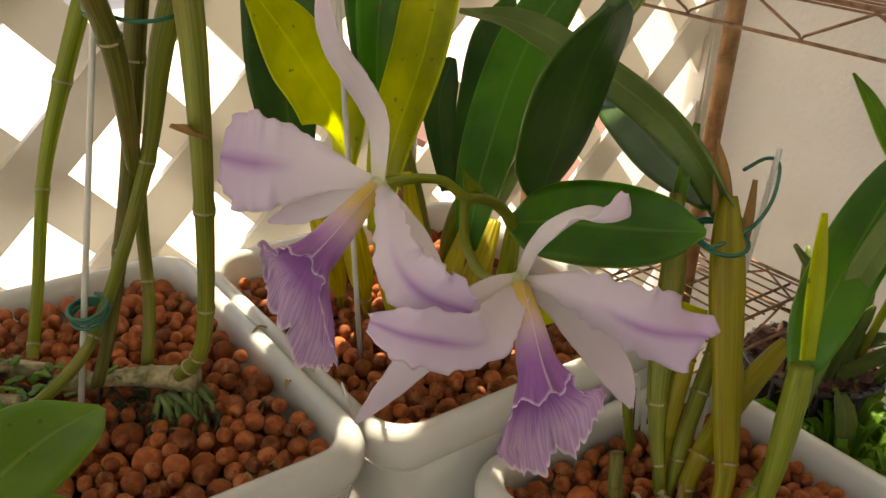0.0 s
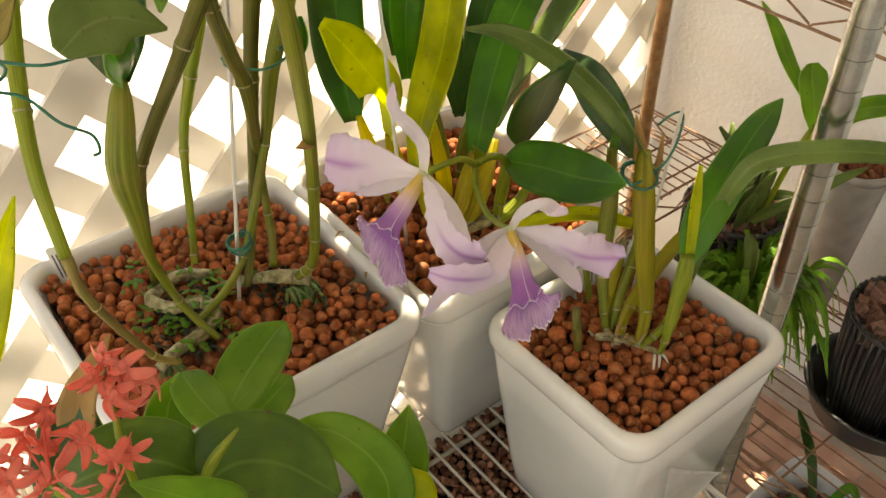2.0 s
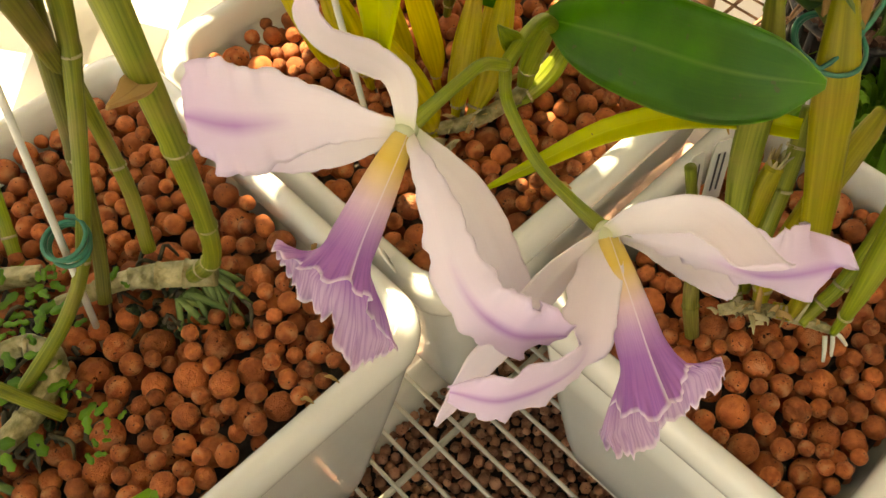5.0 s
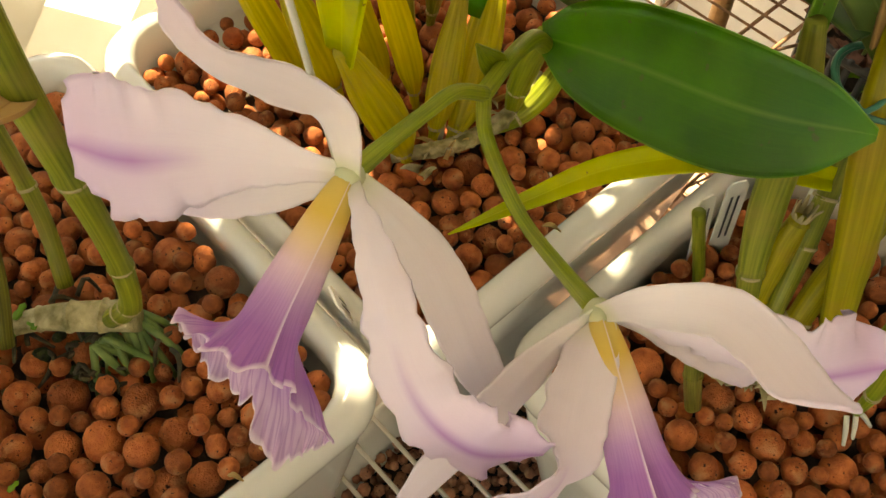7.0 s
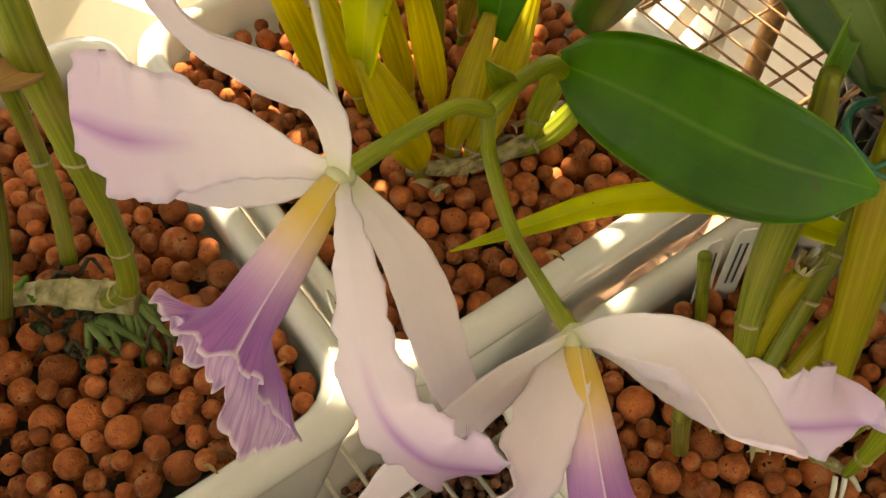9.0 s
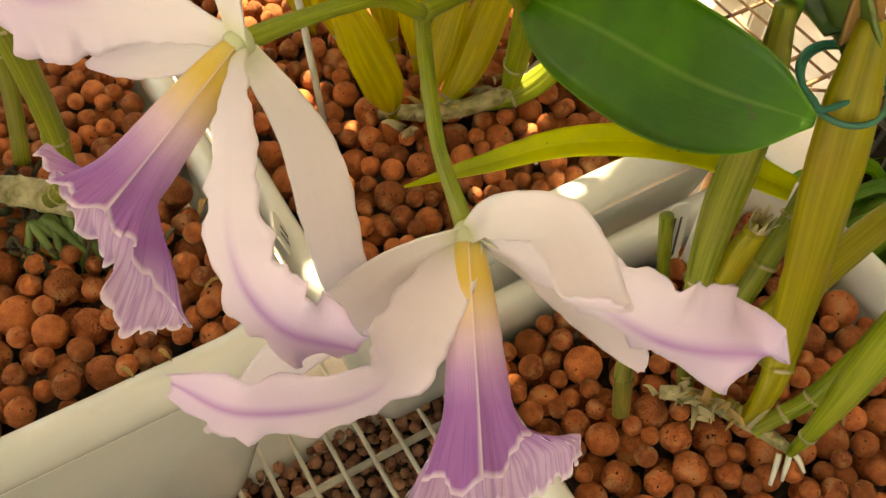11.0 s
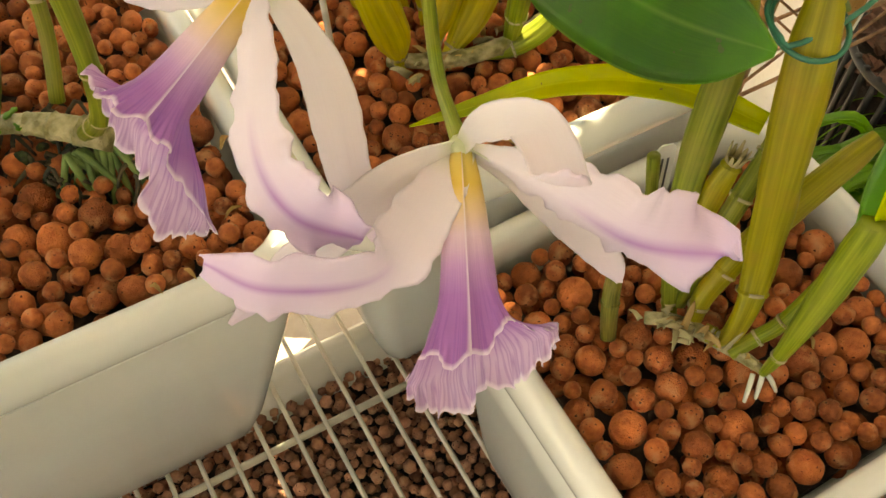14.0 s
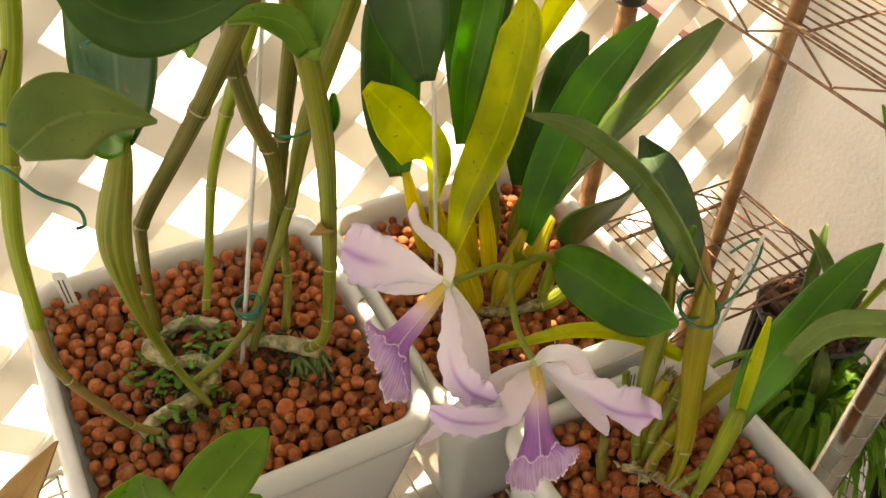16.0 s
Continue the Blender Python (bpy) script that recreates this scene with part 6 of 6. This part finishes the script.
# ---- plant labels ----
def plant_tag(label, a, up, side, width):
    a, up, side = Vector(a), Vector(up), Vector(side).normalized() * width / 2
    nrm = side.cross(up).normalized() * 0.0005
    bm = bmesh.new()
    pts = [a - side, a + side, a + side + up * 0.94, a + side * 0.6 + up, a - side * 0.6 + up, a - side + up * 0.94]
    f = [bm.verts.new(p + nrm) for p in pts]
    b = [bm.verts.new(p - nrm) for p in pts]
    bm.faces.new(f)
    bm.faces.new(list(reversed(b)))
    for i in range(6):
        bm.faces.new((f[i], b[i], b[(i + 1) % 6], f[(i + 1) % 6]))
    bmesh.ops.recalc_face_normals(bm, faces=bm.faces)
    tag = tagged(part("plant_label", bm, M_TAG, None, smooth=False), label, "plant label")
    for k in (-0.35, 0.25):
        c = a + side * k + up * 0.55 + nrm * 1.6
        w = side.normalized() * width * 0.06
        bm = bmesh.new()
        bm.faces.new([bm.verts.new(p) for p in (c - w - up * 0.28, c + w - up * 0.28, c + w + up * 0.28, c - w + up * 0.28)])
        bmesh.ops.solidify(bm, geom=list(bm.faces), thickness=0.0002)
        part("ink_line", bm, M_BAR, tag, smooth=False)


plant_tag("white plastic plant label pushed into the pebbles", (0.378, 0.285, 0.850), (0.004, 0.004, 0.052), (0.8, -0.4, 0), 0.011)
plant_tag("blank white plastic plant label by the canes", (0.368, 0.290, 0.850), (-0.002, 0.004, 0.050), (0.9, -0.2, 0), 0.010)
plant_tag("white plastic plant label at the planter's edge", (-0.022, 0.560, 0.885), (-0.004, 0.006, 0.045), (0.9, -0.3, 0), 0.011)
plant_tag("white plastic label stub by the rim", (0.214, 0.360, 0.872), (-0.010, 0.004, 0.040), (0.3, 0.9, 0), 0.012)

# ---- plants on the rusted rack ----
POT3_Z = 0.56 + 0.0021


def fronds(plant, centre, count, seed, reach, high, width):
    rnd = random.Random(seed)
    c = Vector(centre)
    for i in range(count):
        a = rnd.uniform(0, 6.28)
        r = reach * rnd.uniform(0.5, 1.0)
        d = Vector((math.cos(a), math.sin(a), 0))
        h = high * rnd.uniform(0.5, 1.0)
        pts = [c + d * 0.01, c + d * r * 0.45 + Vector((0, 0, h)), c + d * r * 0.8 + Vector((0, 0, h * 0.75)), c + d * r + Vector((0, 0, h * 0.1))]
        part("frond", blade(pts, width * rnd.uniform(0.8, 1.2), (0, 0, 1), [0.15, 0.8, 1, 0.75, 0.05], 0.0006, 0.25, width * 0.12, 7, 0, 18, 5, seed * 100 + i), M_FERN, plant)


round_pot("plant_pot", "black plastic pot overflowing with bright fern", "plant pot", 0.612, 0.275, POT3_Z, 0.685, 0.040, 0.055, M_BLACK)
fern = empty("fern", "bright green fern with narrow arching fronds in a black pot", "fern")
fronds(fern, (0.612, 0.275, 0.685), 90, 6, 0.115, 0.100, 0.0075)
fronds(fern, (0.600, 0.265, 0.685), 70, 7, 0.085, 0.095, 0.0070)
fronds(fern, (0.640, 0.255, 0.685), 70, 9, 0.12, 0.085, 0.0075)


def slat_basket(label, x, y, z0, z1, r, n, mat):
    root = empty("orchid_basket", label, "basket")
    for k in range(n):
        a = 2 * math.pi * k / n
        d = Vector((math.cos(a), math.sin(a), 0))
        p = Vector((x, y, 0))
        part("slat", tube([p + d * r * 0.8 + Vector((0, 0, z0 + 0.004)), p + d * r * 0.93 + Vector((0, 0, (z0 + z1) / 2)), p + d * r + Vector((0, 0, z1))], [0.0026, 0.0026], 6, 6), mat, root)
    for z, q in ((z0 + 0.004, 0.8), (z1 - 0.004, 1.0)):
        part("hoop", tube([(x + r * q * math.cos(2 * math.pi * k / 24), y + r * q * math.sin(2 * math.pi * k / 24), z) for k in range(25)], [0.003, 0.003], 49, 6), mat, root)
    part("base", loft([[(x + rr_ * math.cos(2 * math.pi * k / 24), y + rr_ * math.sin(2 * math.pi * k / 24), z) for k in range(24)] for rr_, z in ((r * 0.78, z0), (r * 0.8, z0 + 0.003), (r * 0.86, (z0 + z1) / 2), (r * 0.9, z1 - 0.02))]), M_SOIL_AND_SHADE, root)
    return root


slat_basket("dark slatted basket of bark holding a grey-leaved plant", 0.665, 0.335, POT3_Z, 0.79, 0.058, 30, M_BLACK)
chips("dark bark chips heaped in the slatted basket", 0.665, 0.335, 0.785, 0.052, 110, 5, M_CHUNK)
pg = empty("succulent_orchid", "stiff grey-green strap-leaved plant growing in bark", "orchid")
rr = random.Random(12)
for i in range(13):
    b = Vector((0.655 + rr.uniform(-0.03, 0.03), 0.315 + rr.uniform(-0.03, 0.03), 0.785))
    d = Vector((rr.uniform(-0.05, 0.06), rr.uniform(-0.07, 0.05), rr.uniform(0.05, 0.11)))
    leaf(pg, [b, b + d * 0.5 + Vector((0, 0, 0.012)), b + d], 0.013, TO_EYE, M_LEAF_GREY, [0.6, 0.9, 1, 0.8, 0.25], 0.5, seed=i)
leaf(pg, [(0.63, 0.29, 0.79), (0.612, 0.272, 0.78), (0.605, 0.262, 0.735)], 0.017, TO_EYE, M_LEAF_GREY, [0.5, 0.9, 1, 0.8, 0.2], 0.3)
ph2 = empty("orchid_plant", "small yellow-green orchid with paired bulbs by the stucco wall", "orchid")
cane(ph2, [(0.66, 0.30, 0.79), (0.66, 0.285, 0.87), (0.66, 0.275, 0.905), (0.66, 0.268, 0.935)], [0.003, 0.0035, 0.005, 0.003], M_CANE_FRESH, (0.4,), "", 0.05)
leaf(ph2, [(0.66, 0.268, 0.930), (0.66, 0.277, 0.958), (0.66, 0.287, 0.982), (0.66, 0.29, 0.995)], 0.030, TO_EYE, M_LEAF_FRONT, [0.4, 0.9, 1, 0.9, 0.4], 0.25)
leaf(ph2, [(0.66, 0.285, 0.955), (0.66, 0.315, 0.985), (0.66, 0.34, 1.015), (0.66, 0.361, 1.035)], 0.015, TO_EYE, M_LEAF_FRONT, [0.5, 0.9, 1, 0.7, 0.1], 0.3)
leaf(ph2, [(0.66, 0.262, 0.930), (0.66, 0.235, 0.965), (0.66, 0.205, 0.985), (0.66, 0.18, 0.99)], 0.022, TO_EYE, M_LEAF_FRONT, [0.4, 0.9, 1, 0.9, 0.3], 0.3)

round_pot("plant_pot", "cloudy clear plastic pot of clay pebbles", "plant pot", 0.845, 0.288, POT3_Z, 0.80, 0.022, 0.040, M_CLEAR)
g = settle(0.813, 0.877, 0.256, 0.320, 0.774, 0.806, 0.005, 0.008, 60, 51)
tagged(joined_balls("clay_pebbles", g, M_PEBBLE_RED, None, 2, 52), "reddish clay pebbles in the clear pot", "clay pebbles", kind="stuff")
sc = empty("pot_saucer", "wide black plastic saucer under a dark pot", "saucer")
part("dish", loft([[(0.735 + r * math.cos(2 * math.pi * k / 48), 0.125 + r * math.sin(2 * math.pi * k / 48), z) for k in range(48)] for r, z in ((0.070, POT3_Z), (0.075, POT3_Z + 0.004), (0.088, 0.602), (0.092, 0.606), (0.092, 0.610), (0.087, 0.609), (0.083, 0.602), (0.070, POT3_Z + 0.006))]), M_BLACK, sc)
slat_basket("dark ribbed pot of coarse bark standing in a saucer", 0.735, 0.125, POT3_Z + 0.0065, 0.725, 0.068, 44, M_BLACK)
chips("coarse reddish-brown bark in the ribbed pot", 0.735, 0.125, 0.718, 0.060, 120, 6, M_CHUNK, (0.006, 0.013))
bark_leaf = empty("orchid_seedling", "single broad young leaf sprouting from coarse bark", "orchid")
leaf(bark_leaf, [(0.735, 0.10, 0.722), (0.720, 0.085, 0.735), (0.705, 0.07, 0.732)], 0.02, (0, 0, 1), M_LEAF, [0.4, 0.9, 1, 0.4], 0.2)


def box_pot(label, x0, x1, y0, y1, z0, z1):
    root = empty("planter", label, "planter")
    cx, cy, hx, hy = (x0 + x1) / 2, (y0 + y1) / 2, (x1 - x0) / 2, (y1 - y0) / 2

    def ring(i, z):
        return [(cx + a, cy + b, z) for a, b in rounded(hx - i, hy - i, 0.022)]
    sharpened(part("wall", loft([ring(0.020, z0), ring(0.014, z0 + 0.004), ring(0.004, (z0 + z1) / 2), ring(0.0, z1 - 0.004), ring(0.0012, z1), ring(0.0030, z1), ring(0.0040, z1 - 0.004), ring(0.018, z0 + 0.006)]), M_POT_GREY, root).data, 60)
    return root


box_pot("small matt white planter with a young orchid in bark", 0.548, 0.676, 0.030, 0.166, FLOOR_Z + 0.0075, 0.49)
chips("dark bark chips in the small white planter", 0.612, 0.098, 0.456, 0.056, 170, 7, M_CHUNK, (0.005, 0.010))
pw = empty("orchid_plant", "young orchid with dark strap leaves in the small planter", "orchid")
leaf(pw, [(0.609, 0.103, 0.478), (0.579, 0.108, 0.523), (0.539, 0.123, 0.528), (0.499, 0.138, 0.518)], 0.020, (0, -0.3, 1), M_LEAF_DARK, [0.5, 0.9, 1, 0.8, 0.1], 0.4)
leaf(pw, [(0.609, 0.098, 0.478), (0.579, 0.083, 0.523), (0.554, 0.068, 0.518), (0.536, 0.058, 0.478)], 0.020, (-0.4, -0.4, 0.8), M_LEAF_DARK, [0.5, 0.9, 1, 0.8, 0.1], 0.4)
leaf(pw, [(0.614, 0.103, 0.478), (0.629, 0.133, 0.538), (0.649, 0.163, 0.558), (0.664, 0.183, 0.563)], 0.013, (-0.3, -0.5, 0.8), M_LEAF_DARK, [0.5, 0.9, 1, 0.7, 0.1], 0.4)
leaf(pw, [(0.614, 0.098, 0.478), (0.639, 0.088, 0.523), (0.649, 0.078, 0.513), (0.654, 0.068, 0.483)], 0.012, (-0.3, -0.3, 0.9), M_LEAF, [0.5, 0.9, 1, 0.7, 0.1], 0.4)

round_pot("plant_pot", "white round pot on the upper rusted shelf", "plant pot", 0.655, 0.515, 1.0962, 1.19, 0.050, 0.062, M_POT)
round_pot("plant_pot", "white round pot standing on the upper shelf", "plant pot", 0.765, 0.335, 1.0962, 1.20, 0.055, 0.068, M_POT)

# dry bits fallen on the rims and pebbles
rb = random.Random(77)
V = [(0.143, 0.333, 0.9055), (0.128, 0.332, 0.9055), (0.176, 0.352, 0.9055), (0.186, 0.392, 0.9055), (0.19, 0.45, 0.9055), (0.30, 0.335, 0.898), (0.41, 0.30, 0.873), (0.395, 0.17, 0.873), (0.37, 0.185, 0.873)]
for i, v in enumerate(V):
    p0 = Vector(v)
    a = rb.uniform(0, 6.28)
    d = Vector((math.cos(a), math.sin(a), 0.0)) * rb.uniform(0.006, 0.012)
    tagged(part("dry_leaf_bit", blade([p0, p0 + d * 0.5 + Vector((0, 0, 0.003)), p0 + d + Vector((0, 0, 0.0005))], rb.uniform(0.0014, 0.003), (0, 0, 1), [0.3, 1, 0.8, 0.1], 0.0005, 0.4, 0.0004, 3, 0, 10, 5, i), M_LEAF_DRY, None), "small curled dry plant fragment lying loose", "plant debris")
